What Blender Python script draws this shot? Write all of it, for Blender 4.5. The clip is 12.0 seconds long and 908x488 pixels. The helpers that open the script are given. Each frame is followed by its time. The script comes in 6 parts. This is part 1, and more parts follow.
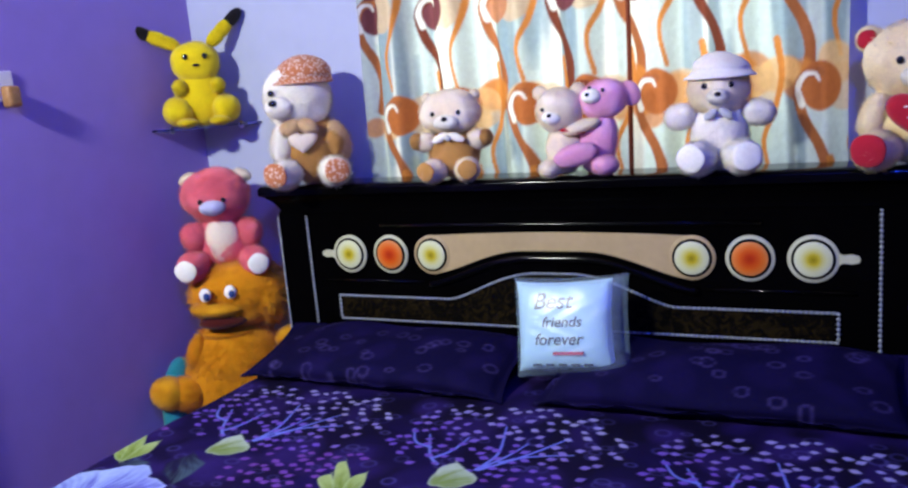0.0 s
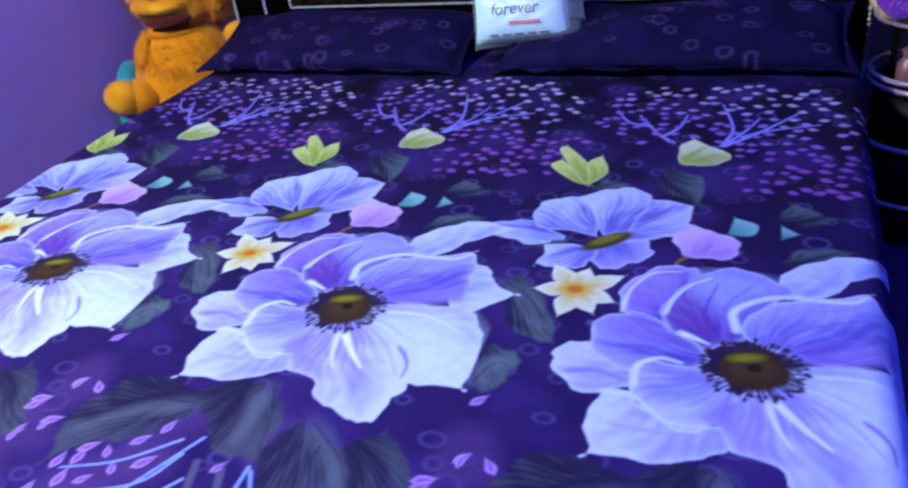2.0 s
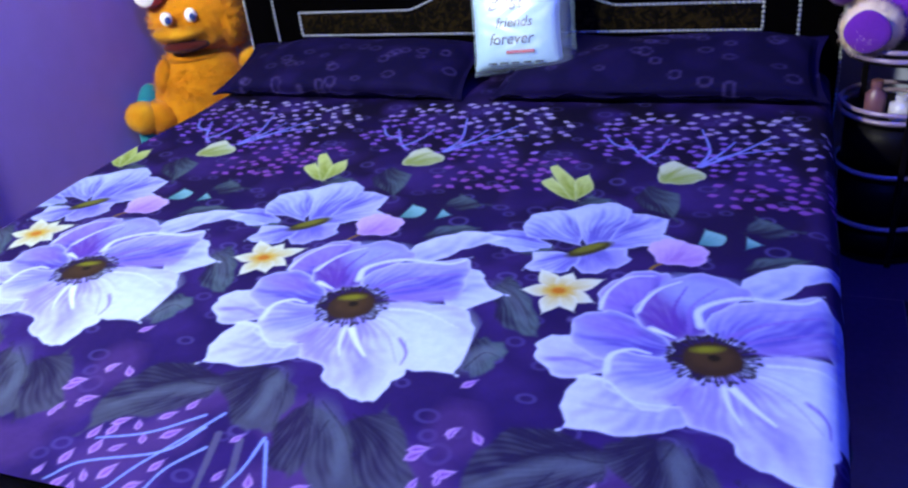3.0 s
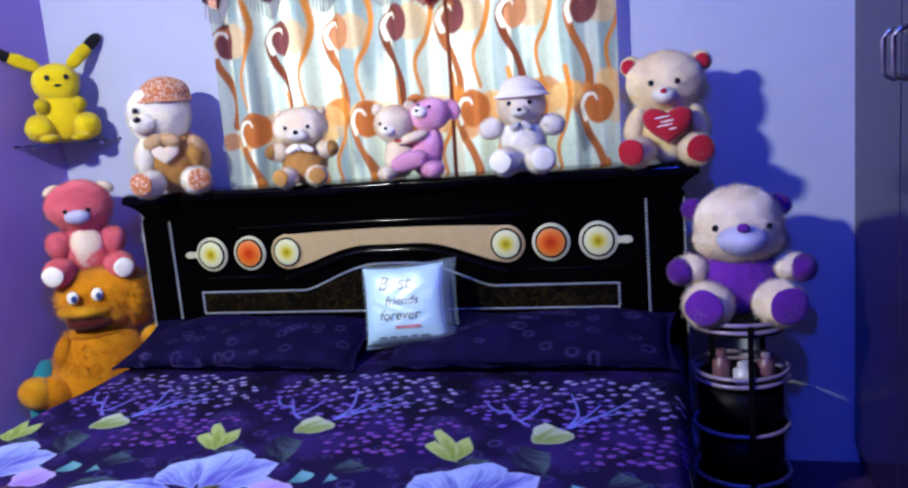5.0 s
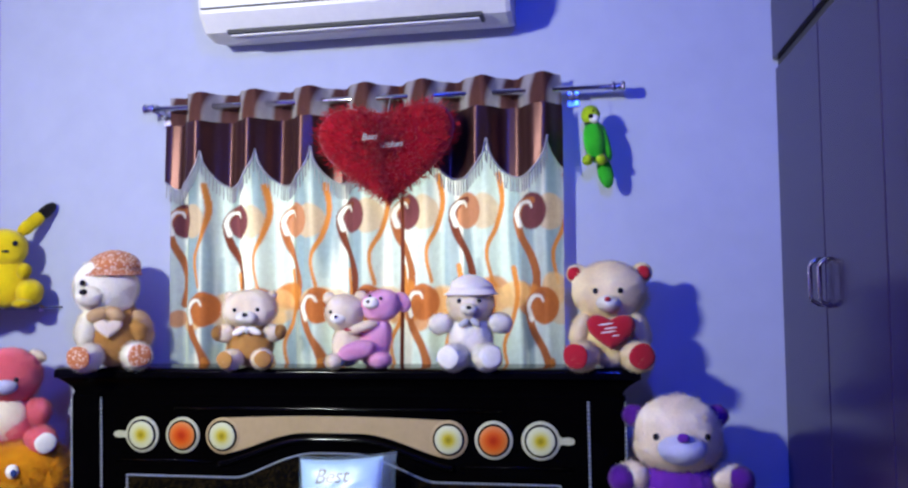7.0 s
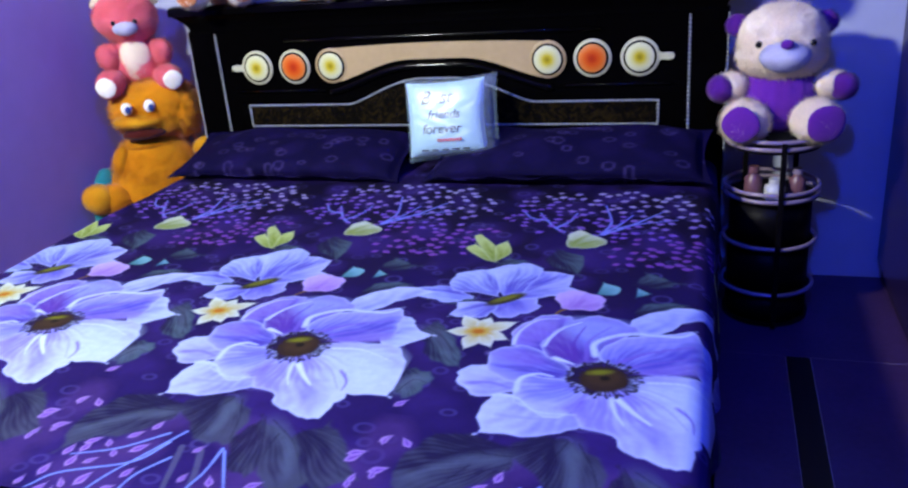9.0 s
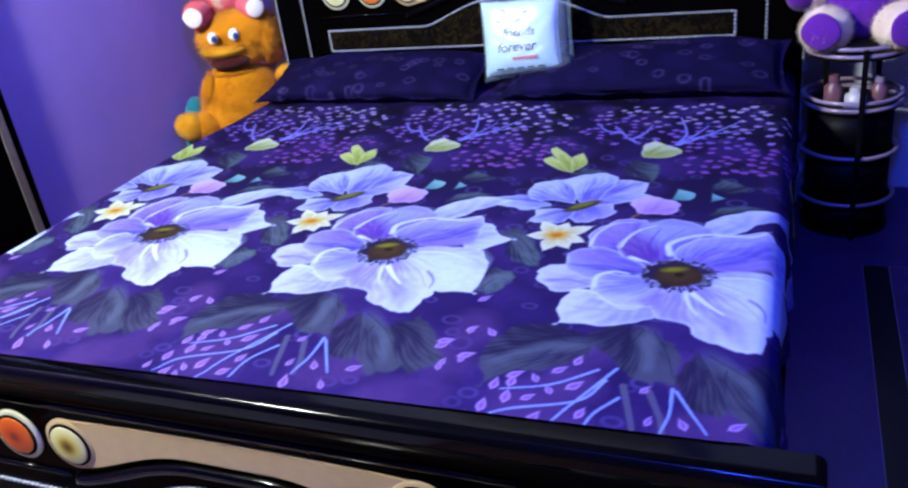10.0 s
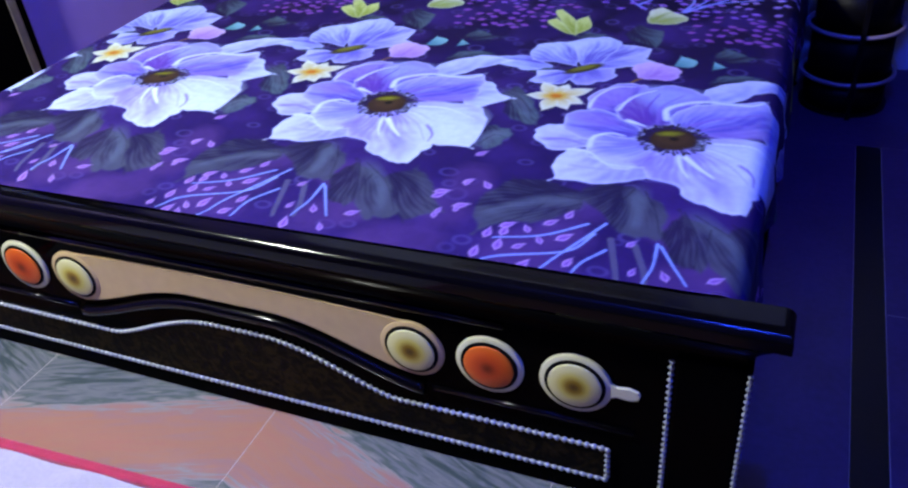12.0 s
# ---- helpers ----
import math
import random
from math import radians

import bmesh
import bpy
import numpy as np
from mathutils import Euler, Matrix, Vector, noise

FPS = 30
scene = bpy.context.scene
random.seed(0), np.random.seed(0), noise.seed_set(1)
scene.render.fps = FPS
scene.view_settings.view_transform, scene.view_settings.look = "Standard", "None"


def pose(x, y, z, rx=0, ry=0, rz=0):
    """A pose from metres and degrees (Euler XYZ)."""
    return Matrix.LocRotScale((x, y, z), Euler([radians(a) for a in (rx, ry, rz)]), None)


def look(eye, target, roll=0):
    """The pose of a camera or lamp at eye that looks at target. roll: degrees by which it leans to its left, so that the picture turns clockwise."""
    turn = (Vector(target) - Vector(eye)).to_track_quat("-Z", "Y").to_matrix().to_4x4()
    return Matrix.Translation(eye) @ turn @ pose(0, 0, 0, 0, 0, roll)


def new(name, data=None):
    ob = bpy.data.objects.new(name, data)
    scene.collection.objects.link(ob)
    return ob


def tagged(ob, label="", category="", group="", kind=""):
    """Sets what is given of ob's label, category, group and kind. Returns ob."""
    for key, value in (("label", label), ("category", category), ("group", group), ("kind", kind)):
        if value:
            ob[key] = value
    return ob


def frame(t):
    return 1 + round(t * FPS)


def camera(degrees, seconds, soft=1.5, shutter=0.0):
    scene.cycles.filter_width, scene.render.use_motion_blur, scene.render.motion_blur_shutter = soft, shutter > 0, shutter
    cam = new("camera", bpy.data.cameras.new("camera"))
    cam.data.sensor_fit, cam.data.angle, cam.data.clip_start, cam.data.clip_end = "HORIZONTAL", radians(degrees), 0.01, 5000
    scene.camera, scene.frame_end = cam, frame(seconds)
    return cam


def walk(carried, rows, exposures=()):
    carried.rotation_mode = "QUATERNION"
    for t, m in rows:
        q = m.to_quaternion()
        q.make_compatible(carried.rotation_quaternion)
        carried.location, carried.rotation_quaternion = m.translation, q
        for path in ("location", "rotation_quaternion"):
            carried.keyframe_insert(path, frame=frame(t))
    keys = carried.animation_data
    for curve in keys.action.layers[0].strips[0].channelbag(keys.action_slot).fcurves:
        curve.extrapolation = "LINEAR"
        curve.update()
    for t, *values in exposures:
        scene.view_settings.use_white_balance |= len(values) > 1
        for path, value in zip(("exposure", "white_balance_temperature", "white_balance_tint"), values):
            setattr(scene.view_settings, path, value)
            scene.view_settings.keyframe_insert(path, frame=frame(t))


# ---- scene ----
cam = camera(57.6, 12.0, soft=2.4)
PATH = [
    (0, (0.765, -2.187, 1.303), (-0.102, -0.424, 0.932), -4.9),
    (0.5, (0.728, -2.217, 1.264), (0.029, -0.448, 0.648), -6.1),
    (1, (0.692, -2.276, 1.256), (0.065, -0.539, 0.488), -6.6),
    (1.5, (0.722, -2.289, 1.233), (0.06, -0.63, 0.332), -7.3),
    (2, (0.742, -2.306, 1.209), (0.038, -0.724, 0.208), -7.8),
    (2.5, (0.764, -2.375, 1.224), (0.061, -0.8, 0.212), -7.3),
    (2.7, (0.783, -2.398, 1.238), (0.066, -0.814, 0.248), -7.3),
    (4.3, (0.85, -2.588, 1.259), (0.25, -0.8, 0.593), -6.6),
    (4.5, (0.857, -2.589, 1.292), (0.29, -0.767, 0.694), -6.3),
    (5, (0.909, -2.579, 1.277), (0.394, -0.677, 0.936), -4.8),
    (5.5, (0.908, -2.596, 1.294), (0.457, -0.659, 1.089), -3.7),
    (6, (0.881, -2.619, 1.339), (0.472, -0.664, 1.225), -3.0),
    (6.5, (0.866, -2.633, 1.349), (0.507, -0.665, 1.349), -1.9),
    (6.7, (0.876, -2.626, 1.336), (0.522, -0.658, 1.382), -1.3),
    (7.15, (0.872, -2.622, 1.334), (0.528, -0.656, 1.412), -1.0),
    (8.3, (0.857, -2.618, 1.312), (0.387, -0.752, 0.767), -3.2),
    (8.5, (0.878, -2.626, 1.294), (0.379, -0.786, 0.69), -3.6),
    (9, (0.912, -2.682, 1.261), (0.32, -0.918, 0.528), -4.8),
    (9.5, (0.915, -2.738, 1.249), (0.211, -1.059, 0.421), -6.5),
    (10, (0.925, -2.786, 1.246), (0.178, -1.143, 0.384), -7.9),
    (10.5, (0.948, -2.821, 1.242), (0.184, -1.214, 0.329), -7.8),
    (11, (0.942, -2.815, 1.222), (0.136, -1.301, 0.192), -6.9),
    (11.5, (0.928, -2.816, 1.22), (0.151, -1.345, 0.11), -6.1),
    (12, (0.936, -2.835, 1.23), (0.234, -1.338, 0.104), -5.5),
]
walk(cam, [(t, look(eye, target, roll)) for t, eye, target, roll in PATH],
     [(0, -0.57), (1.0, -0.46), (2.0, -0.14), (2.7, -0.08), (4.5, -0.18), (5.0, -0.45), (5.5, -0.55), (6.7, -0.58), (7.2, -0.58), (8.3, -0.42), (9.3, -0.12), (10.2, 0.10), (10.5, 0.11), (11.3, -0.06), (12, -0.08)])

# ---- the room's main planes, in metres ----
WALL_N, WALL_S, WALL_W, WALL_E = 0.20, -3.70, -1.395, 2.02
CEIL = 2.75
WARD_X = 1.455                      # face of the built-in wardrobe
WIN_X0, WIN_X1, WIN_Z0, WIN_Z1 = -0.58, 0.70, 1.02, 1.88

# ---- light ----
world = bpy.data.worlds.new("world")
scene.world = world
world.use_nodes = True
wn = world.node_tree
sky = wn.nodes.new("ShaderNodeTexSky")
sky.sky_type, sky.sun_disc = "NISHITA", False
sky.sun_elevation, sky.sun_rotation = radians(48), radians(200)
wn.links.new(sky.outputs[0], wn.nodes["Background"].inputs[0])
wn.nodes["Background"].inputs[1].default_value = 0.15


def lamp(name, kind, m, power, colour, size=0.1, size_y=None):
    data = bpy.data.lights.new(name, kind)
    data.energy, data.color = power, colour
    if kind == "AREA":
        data.size = size
        if size_y:
            data.shape, data.size_y = "RECTANGLE", size_y
    elif kind == "POINT":
        data.shadow_soft_size = size
    ob = new(name, data)
    ob.matrix_world = m
    return ob


# white tube on the west wall, blue party bulb on the ceiling, daylight in the window's opening
KEY, BLUE, DAY = 134.0, 172.0, 25.0
lamp("tube_glow", "AREA", look((-1.00, -2.47, 2.28), (0.30, -0.3, 0.85)), KEY, (0.93, 0.96, 0.88), 0.22, 0.12)
lamp("bulb_glow", "POINT", pose(0.95, -2.38, 2.45), BLUE, (0.02, 0.07, 1.0), 0.06)
lamp("window_daylight", "AREA", look((0.06, 0.44, 1.50), (0.06, 0.0, 1.42)), DAY, (0.93, 1.0, 0.88), 1.20, 0.80)

# ---- materials ----


def mat(name, base, rough=0.6, metal=0.0, var=0.12, scale=40.0, bump=0.15, bump_scale=200.0, coat=0.0, sheen=0.0, spec=0.5, dist=0.002, obj_random=0.0):
    """A surface with two scales of colour variation and a fine relief."""
    m = bpy.data.materials.new(name)
    m.use_nodes = True
    nt, nodes = m.node_tree, m.node_tree.nodes
    b = nodes["Principled BSDF"]
    b.inputs["Roughness"].default_value, b.inputs["Metallic"].default_value = rough, metal
    b.inputs["Coat Weight"].default_value, b.inputs["Coat Roughness"].default_value = coat, 0.06
    b.inputs["Sheen Weight"].default_value, b.inputs["Sheen Roughness"].default_value = sheen, 0.5
    b.inputs["Specular IOR Level"].default_value = spec
    tc = nodes.new("ShaderNodeTexCoord")
    n1, n2 = nodes.new("ShaderNodeTexNoise"), nodes.new("ShaderNodeTexNoise")
    n1.inputs["Scale"].default_value, n2.inputs["Scale"].default_value = scale * 0.12, scale
    n1.inputs["Detail"].default_value = n2.inputs["Detail"].default_value = 4
    for n in (n1, n2):
        nt.links.new(tc.outputs["Object"], n.inputs["Vector"])
    add = nodes.new("ShaderNodeMath")
    add.operation = "ADD"
    nt.links.new(n1.outputs["Fac"], add.inputs[0])
    nt.links.new(n2.outputs["Fac"], add.inputs[1])
    ramp = nodes.new("ShaderNodeMapRange")
    ramp.inputs["From Min"].default_value, ramp.inputs["From Max"].default_value = 0.6, 1.4
    ramp.inputs["To Min"].default_value, ramp.inputs["To Max"].default_value = 1 - var, 1 + var
    nt.links.new(add.outputs[0], ramp.inputs["Value"])
    mul = nodes.new("ShaderNodeVectorMath")
    mul.operation = "SCALE"
    mul.inputs[0].default_value = base[:3]
    nt.links.new(ramp.outputs[0], mul.inputs["Scale"])
    nt.links.new(mul.outputs[0], b.inputs["Base Color"])
    if bump:
        n3, bp = nodes.new("ShaderNodeTexNoise"), nodes.new("ShaderNodeBump")
        n3.inputs["Scale"].default_value, n3.inputs["Detail"].default_value = bump_scale, 3
        nt.links.new(tc.outputs["Object"], n3.inputs["Vector"])
        nt.links.new(n3.outputs["Fac"], bp.inputs["Height"])
        bp.inputs["Strength"].default_value, bp.inputs["Distance"].default_value = bump, dist
        nt.links.new(bp.outputs[0], b.inputs["Normal"])
    return m


def print_mat(name, rough=0.75, translucent=0.0, sheen=0.2, weave=900.0):
    """Cloth whose printed colours are kept on the mesh."""
    m = bpy.data.materials.new(name)
    m.use_nodes = True
    nt, nodes = m.node_tree, m.node_tree.nodes
    b = nodes["Principled BSDF"]
    at = nodes.new("ShaderNodeAttribute")
    at.attribute_name = "print"
    tc, n = nodes.new("ShaderNodeTexCoord"), nodes.new("ShaderNodeTexNoise")
    n.inputs["Scale"].default_value = 60
    nt.links.new(tc.outputs["Object"], n.inputs["Vector"])
    r = nodes.new("ShaderNodeMapRange")
    r.inputs["To Min"].default_value, r.inputs["To Max"].default_value = 0.86, 1.14
    nt.links.new(n.outputs["Fac"], r.inputs["Value"])
    sc = nodes.new("ShaderNodeVectorMath")
    sc.operation = "SCALE"
    nt.links.new(at.outputs["Color"], sc.inputs[0])
    nt.links.new(r.outputs[0], sc.inputs["Scale"])
    nt.links.new(sc.outputs[0], b.inputs["Base Color"])
    b.inputs["Roughness"].default_value, b.inputs["Sheen Weight"].default_value = rough, sheen
    b.inputs["Specular IOR Level"].default_value = 0.10
    w, bp = nodes.new("ShaderNodeTexNoise"), nodes.new("ShaderNodeBump")
    w.inputs["Scale"].default_value = weave
    nt.links.new(tc.outputs["Object"], w.inputs["Vector"])
    nt.links.new(w.outputs["Fac"], bp.inputs["Height"])
    bp.inputs["Strength"].default_value, bp.inputs["Distance"].default_value = 0.15, 0.0006
    nt.links.new(bp.outputs[0], b.inputs["Normal"])
    if translucent:
        tr, mx = nodes.new("ShaderNodeBsdfTranslucent"), nodes.new("ShaderNodeMixShader")
        nt.links.new(sc.outputs[0], tr.inputs["Color"])
        mx.inputs[0].default_value = translucent
        out = nodes["Material Output"]
        nt.links.new(b.outputs[0], mx.inputs[1])
        nt.links.new(tr.outputs[0], mx.inputs[2])
        nt.links.new(mx.outputs[0], out.inputs["Surface"])
    return m


def rings_mat(name, stops, radius):
    """A disc coloured by the distance from its middle: (share of the radius, colour)."""
    m = mat(name, (0.5, 0.5, 0.5), 0.4, spec=0.3, bump=0.05)
    nt, nodes = m.node_tree, m.node_tree.nodes
    tc, ln, dv, cr = (nodes.new(k) for k in ("ShaderNodeTexCoord", "ShaderNodeVectorMath", "ShaderNodeMath", "ShaderNodeValToRGB"))
    ln.operation, dv.operation = "LENGTH", "DIVIDE"
    dv.inputs[1].default_value = radius
    nt.links.new(tc.outputs["Object"], ln.inputs[0])
    nt.links.new(ln.outputs["Value"], dv.inputs[0])
    nt.links.new(dv.outputs[0], cr.inputs[0])
    el = cr.color_ramp.elements
    el[0].position, el[0].color = stops[0][0], (*stops[0][1], 1)
    el[1].position, el[1].color = stops[-1][0], (*stops[-1][1], 1)
    for p, c in stops[1:-1]:
        el.new(p).color = (*c, 1)
    nt.links.new(cr.outputs[0], nodes["Principled BSDF"].inputs["Base Color"])
    return m


M = {
    "lacquer": mat("black_lacquer", (0.0010, 0.0009, 0.0010), 0.07, var=0.3, scale=30, bump=0.05, bump_scale=20, spec=0.010, dist=0.001),
    "cap": mat("black_lacquer_cap", (0.0010, 0.0009, 0.0010), 0.12, var=0.3, scale=30, bump=0.03, bump_scale=15, spec=0.16, dist=0.001),
    "cream": mat("cream_inlay", (0.49, 0.49, 0.32), 0.45, spec=0.25, var=0.08),
    "peach": mat("peach_inlay", (0.44, 0.325, 0.160), 0.45, spec=0.25, var=0.08),
    "rope": mat("silver_rope", (0.30, 0.33, 0.34), 0.38, 0.25, var=0.2, scale=300),
    "brocade": mat("brown_brocade", (0.034, 0.020, 0.007), 0.6, var=0.7, scale=110, bump=0.5, bump_scale=90, dist=0.004),
    "black_ring": mat("black_paint", (0.004, 0.004, 0.004), 0.9, spec=0.05),
    "wall_white": mat("white_wall_paint", (0.42, 0.455, 0.61), 0.75, var=0.05, scale=12, bump=0.12, bump_scale=120),
    "wall_purple": mat("purple_wall_paint", (0.295, 0.200, 0.58), 0.6, var=0.06, scale=12, bump=0.12, bump_scale=120),
    # unseen south wall and ceiling, kept dark so that less light bounces back
    "wall_plum": mat("low_bounce_plum", (0.10, 0.07, 0.22), 0.6, var=0.06, scale=12, bump=0.12, bump_scale=120),
    "ceiling": mat("low_bounce_blue", (0.16, 0.16, 0.30), 0.8, var=0.04, scale=10),
    "laminate": mat("plum_laminate", (0.017, 0.010, 0.046), 0.22, var=0.12, scale=20, bump=0.02, spec=0.22),
    "chrome": mat("chrome", (0.75, 0.75, 0.78), 0.16, 1.0, var=0.05, bump=0.02),
    "ac_white": mat("white_plastic", (0.74, 0.74, 0.72), 0.4, var=0.04, bump=0.03),
    "slot": mat("dark_slot", (0.03, 0.03, 0.035), 0.6),
    "switch": mat("switch_plastic", (0.72, 0.70, 0.72), 0.4, var=0.04, bump=0.02),
    "plug": mat("brown_plug", (0.32, 0.16, 0.06), 0.35, var=0.4, scale=60),
    # plain slabs right of the bed, the shade there put into their colour
    "plain_slab": mat("shaded_floor_slab", (0.046, 0.022, 0.080), 0.35, var=0.25, scale=60, bump=0.03, spec=0.25),
    "strip": mat("black_floor_strip", (0.003, 0.003, 0.004), 0.35, var=0.3, spec=0.2),
    "gold": mat("dull_gold_trim", (0.30, 0.25, 0.20), 0.4, 0.6, var=0.2),
    "rug_red": mat("red_rug_border", (0.42, 0.02, 0.06), 0.9, var=0.25, scale=300, bump=0.6, bump_scale=600, sheen=0.3),
    "rug_white": mat("white_rug", (0.40, 0.39, 0.44), 0.9, var=0.12, scale=120, bump=0.6, bump_scale=500, sheen=0.3),
    "rim": mat("lilac_rack_rim", (0.27, 0.21, 0.29), 0.3, 0.1, var=0.1),
    "rack": mat("black_rack_steel", (0.003, 0.0025, 0.004), 0.45, 0.0, spec=0.06),
    "frame_wood": mat("window_wood", (0.30, 0.22, 0.16), 0.5, var=0.2),
    "mattress": mat("mattress_cloth", (0.30, 0.26, 0.40), 0.9, var=0.1),
}
nbk = M["brocade"].node_tree
motif, mram, mtc = nbk.nodes.new("ShaderNodeTexNoise"), nbk.nodes.new("ShaderNodeValToRGB"), nbk.nodes.new("ShaderNodeTexCoord")
motif.inputs["Scale"].default_value, motif.inputs["Detail"].default_value, motif.inputs["Distortion"].default_value = 34, 2, 1.6
mram.color_ramp.elements[0].position, mram.color_ramp.elements[0].color = 0.46, (0.0015, 0.001, 0.0006, 1)
mram.color_ramp.elements[1].position, mram.color_ramp.elements[1].color = 0.62, (0.014, 0.009, 0.0025, 1)
nbk.links.new(mtc.outputs["Object"], motif.inputs["Vector"])
nbk.links.new(motif.outputs["Fac"], mram.inputs[0])
nbk.links.new(mram.outputs[0], nbk.nodes["Principled BSDF"].inputs["Base Color"])
nbk.nodes["Principled BSDF"].inputs["Specular IOR Level"].default_value = 0.05
M["sheet"] = print_mat("printed_sheet", 0.85, sheen=0.0)
M["curtain"] = print_mat("printed_curtain", 0.7, 0.50, 0.0)

# ---- builders ----


def mesh_object(name, verts, faces, material, parent=None, label="", smooth=True, slots=None):
    me = bpy.data.meshes.new(name)
    me.from_pydata([tuple(map(float, v)) for v in verts], [], [tuple(map(int, f)) for f in faces])
    for m in material if isinstance(material, (list, tuple)) else [material]:
        me.materials.append(m)
    if slots is not None:
        me.polygons.foreach_set("material_index", np.array(slots, np.int32))
    if smooth:
        me.polygons.foreach_set("use_smooth", np.ones(len(me.polygons), bool))
    me.update()
    ob = new(name, me)
    if parent is not None:
        ob.parent = parent
    if label:
        tagged(ob, label)
    return ob


def part(name, bm, material, parent=None, label="", smooth=False):
    """Links a bmesh as one mesh object under a thing or a part."""
    bmesh.ops.recalc_face_normals(bm, faces=bm.faces[:])
    me = bpy.data.meshes.new(name)
    bm.to_mesh(me)
    bm.free()
    me.materials.append(material)
    if smooth:
        me.polygons.foreach_set("use_smooth", np.ones(len(me.polygons), bool))
    ob = new(name, me)
    if parent is not None:
        ob.parent = parent
    if label:
        tagged(ob, label)
    return ob


def empty(name, label, category, at=(0, 0, 0), rz=0.0, group="", kind=""):
    ob = new(name)
    ob.matrix_world = pose(*at, 0, 0, rz)
    return tagged(ob, label, category, group, kind)


def box(x0, x1, y0, y1, z0, z1, bevel=0.0, seg=2):
    bm = bmesh.new()
    bmesh.ops.create_cube(bm, size=1.0)
    for v in bm.verts:
        v.co = Vector(((x0 + x1) / 2 + v.co.x * (x1 - x0), (y0 + y1) / 2 + v.co.y * (y1 - y0), (z0 + z1) / 2 + v.co.z * (z1 - z0)))
    if bevel:
        bmesh.ops.bevel(bm, geom=bm.edges[:], offset=bevel, segments=seg, affect="EDGES", profile=0.6)
    return bm


def prism(outline, y0, y1, bevel=0.0):
    """An outline in x and z, drawn out along y from its front y0 to its back y1."""
    bm = bmesh.new()
    f = bm.faces.new([bm.verts.new((x, y1, z)) for x, z in outline])
    r = bmesh.ops.extrude_face_region(bm, geom=[f])
    moved = [g for g in r["geom"] if isinstance(g, bmesh.types.BMVert)]
    for v in moved:
        v.co.y = y0
    if bevel:
        edges = [e for e in bm.edges if all(abs(v.co.y - y0) < 1e-6 for v in e.verts)]
        bmesh.ops.bevel(bm, geom=edges, offset=bevel, segments=2, affect="EDGES", profile=0.5)
    return bm


def loft(rings, y_back):
    """Stacked rectangles (z, half width, front y) against one back plane."""
    bm = bmesh.new()
    rows = [[bm.verts.new(p) for p in ((-w, y, z), (w, y, z), (w, y_back, z), (-w, y_back, z))] for z, w, y in rings]
    for a, b in zip(rows, rows[1:]):
        for i in range(4):
            bm.faces.new((a[i], a[(i + 1) % 4], b[(i + 1) % 4], b[i]))
    bm.faces.new(rows[0][::-1])
    bm.faces.new(rows[-1])
    return bm


def tube(points, radius, sides=8, twist=0.0, closed=False, name="", material=None, parent=None, label=""):
    """A round bar along a line; twist makes it a corded rope."""
    pts = [Vector(p) for p in points]
    if twist:
        dense, step = [], radius * 0.6
        for a, b in zip(pts, pts[1:]):
            n = max(1, int((b - a).length / step))
            dense += [a.lerp(b, i / n) for i in range(n)]
        pts = dense + [pts[-1]]
    verts, faces, n = [], [], len(pts)
    run = 0.0
    for i, p in enumerate(pts):
        if closed:
            d = pts[(i + 1) % n] - pts[i - 1]
        else:
            d = pts[min(i + 1, n - 1)] - pts[max(i - 1, 0)]
        if i:
            run += (p - pts[i - 1]).length
        d.normalize()
        up = Vector((0, 0, 1)) if abs(d.z) < 0.95 else Vector((0, 1, 0))
        s = d.cross(up).normalized()
        t = s.cross(d)
        for k in range(sides):
            a = 2 * math.pi * k / sides
            r = radius * (1 + 0.30 * math.cos(2 * a + twist * run) + 0.50 * math.cos(twist * run)) if twist else radius
            verts.append(p + (s * math.cos(a) + t * math.sin(a)) * r)
    m = n if closed else n - 1
    for i in range(m):
        for k in range(sides):
            a, b = i * sides + k, i * sides + (k + 1) % sides
            c, d2 = ((i + 1) % n) * sides + (k + 1) % sides, ((i + 1) % n) * sides + k
            faces.append((a, b, c, d2))
    if not closed:
        faces += [tuple(range(sides))[::-1], tuple((n - 1) * sides + k for k in range(sides))]
    return mesh_object(name, verts, faces, material, parent, label)


def disc(radius, thick, dome=0.0, n=40):
    """A round plate in the x-z plane round its own middle, its front towards -y."""
    bm = bmesh.new()
    back = [bm.verts.new((radius * math.cos(2 * math.pi * i / n), 0, radius * math.sin(2 * math.pi * i / n))) for i in range(n)]
    rows = [back]
    for s, d in ((1.0, thick * 0.7), (0.96, thick), (0.5, thick + dome * 0.75)):
        rows.append([bm.verts.new((v.co.x * s, -d, v.co.z * s)) for v in back])
    for a, b in zip(rows, rows[1:]):
        for i in range(n):
            bm.faces.new((a[i], a[(i + 1) % n], b[(i + 1) % n], b[i]))
    top = bm.verts.new((0, -thick - dome, 0))
    for i in range(n):
        bm.faces.new((rows[-1][i], rows[-1][(i + 1) % n], top))
    return bm


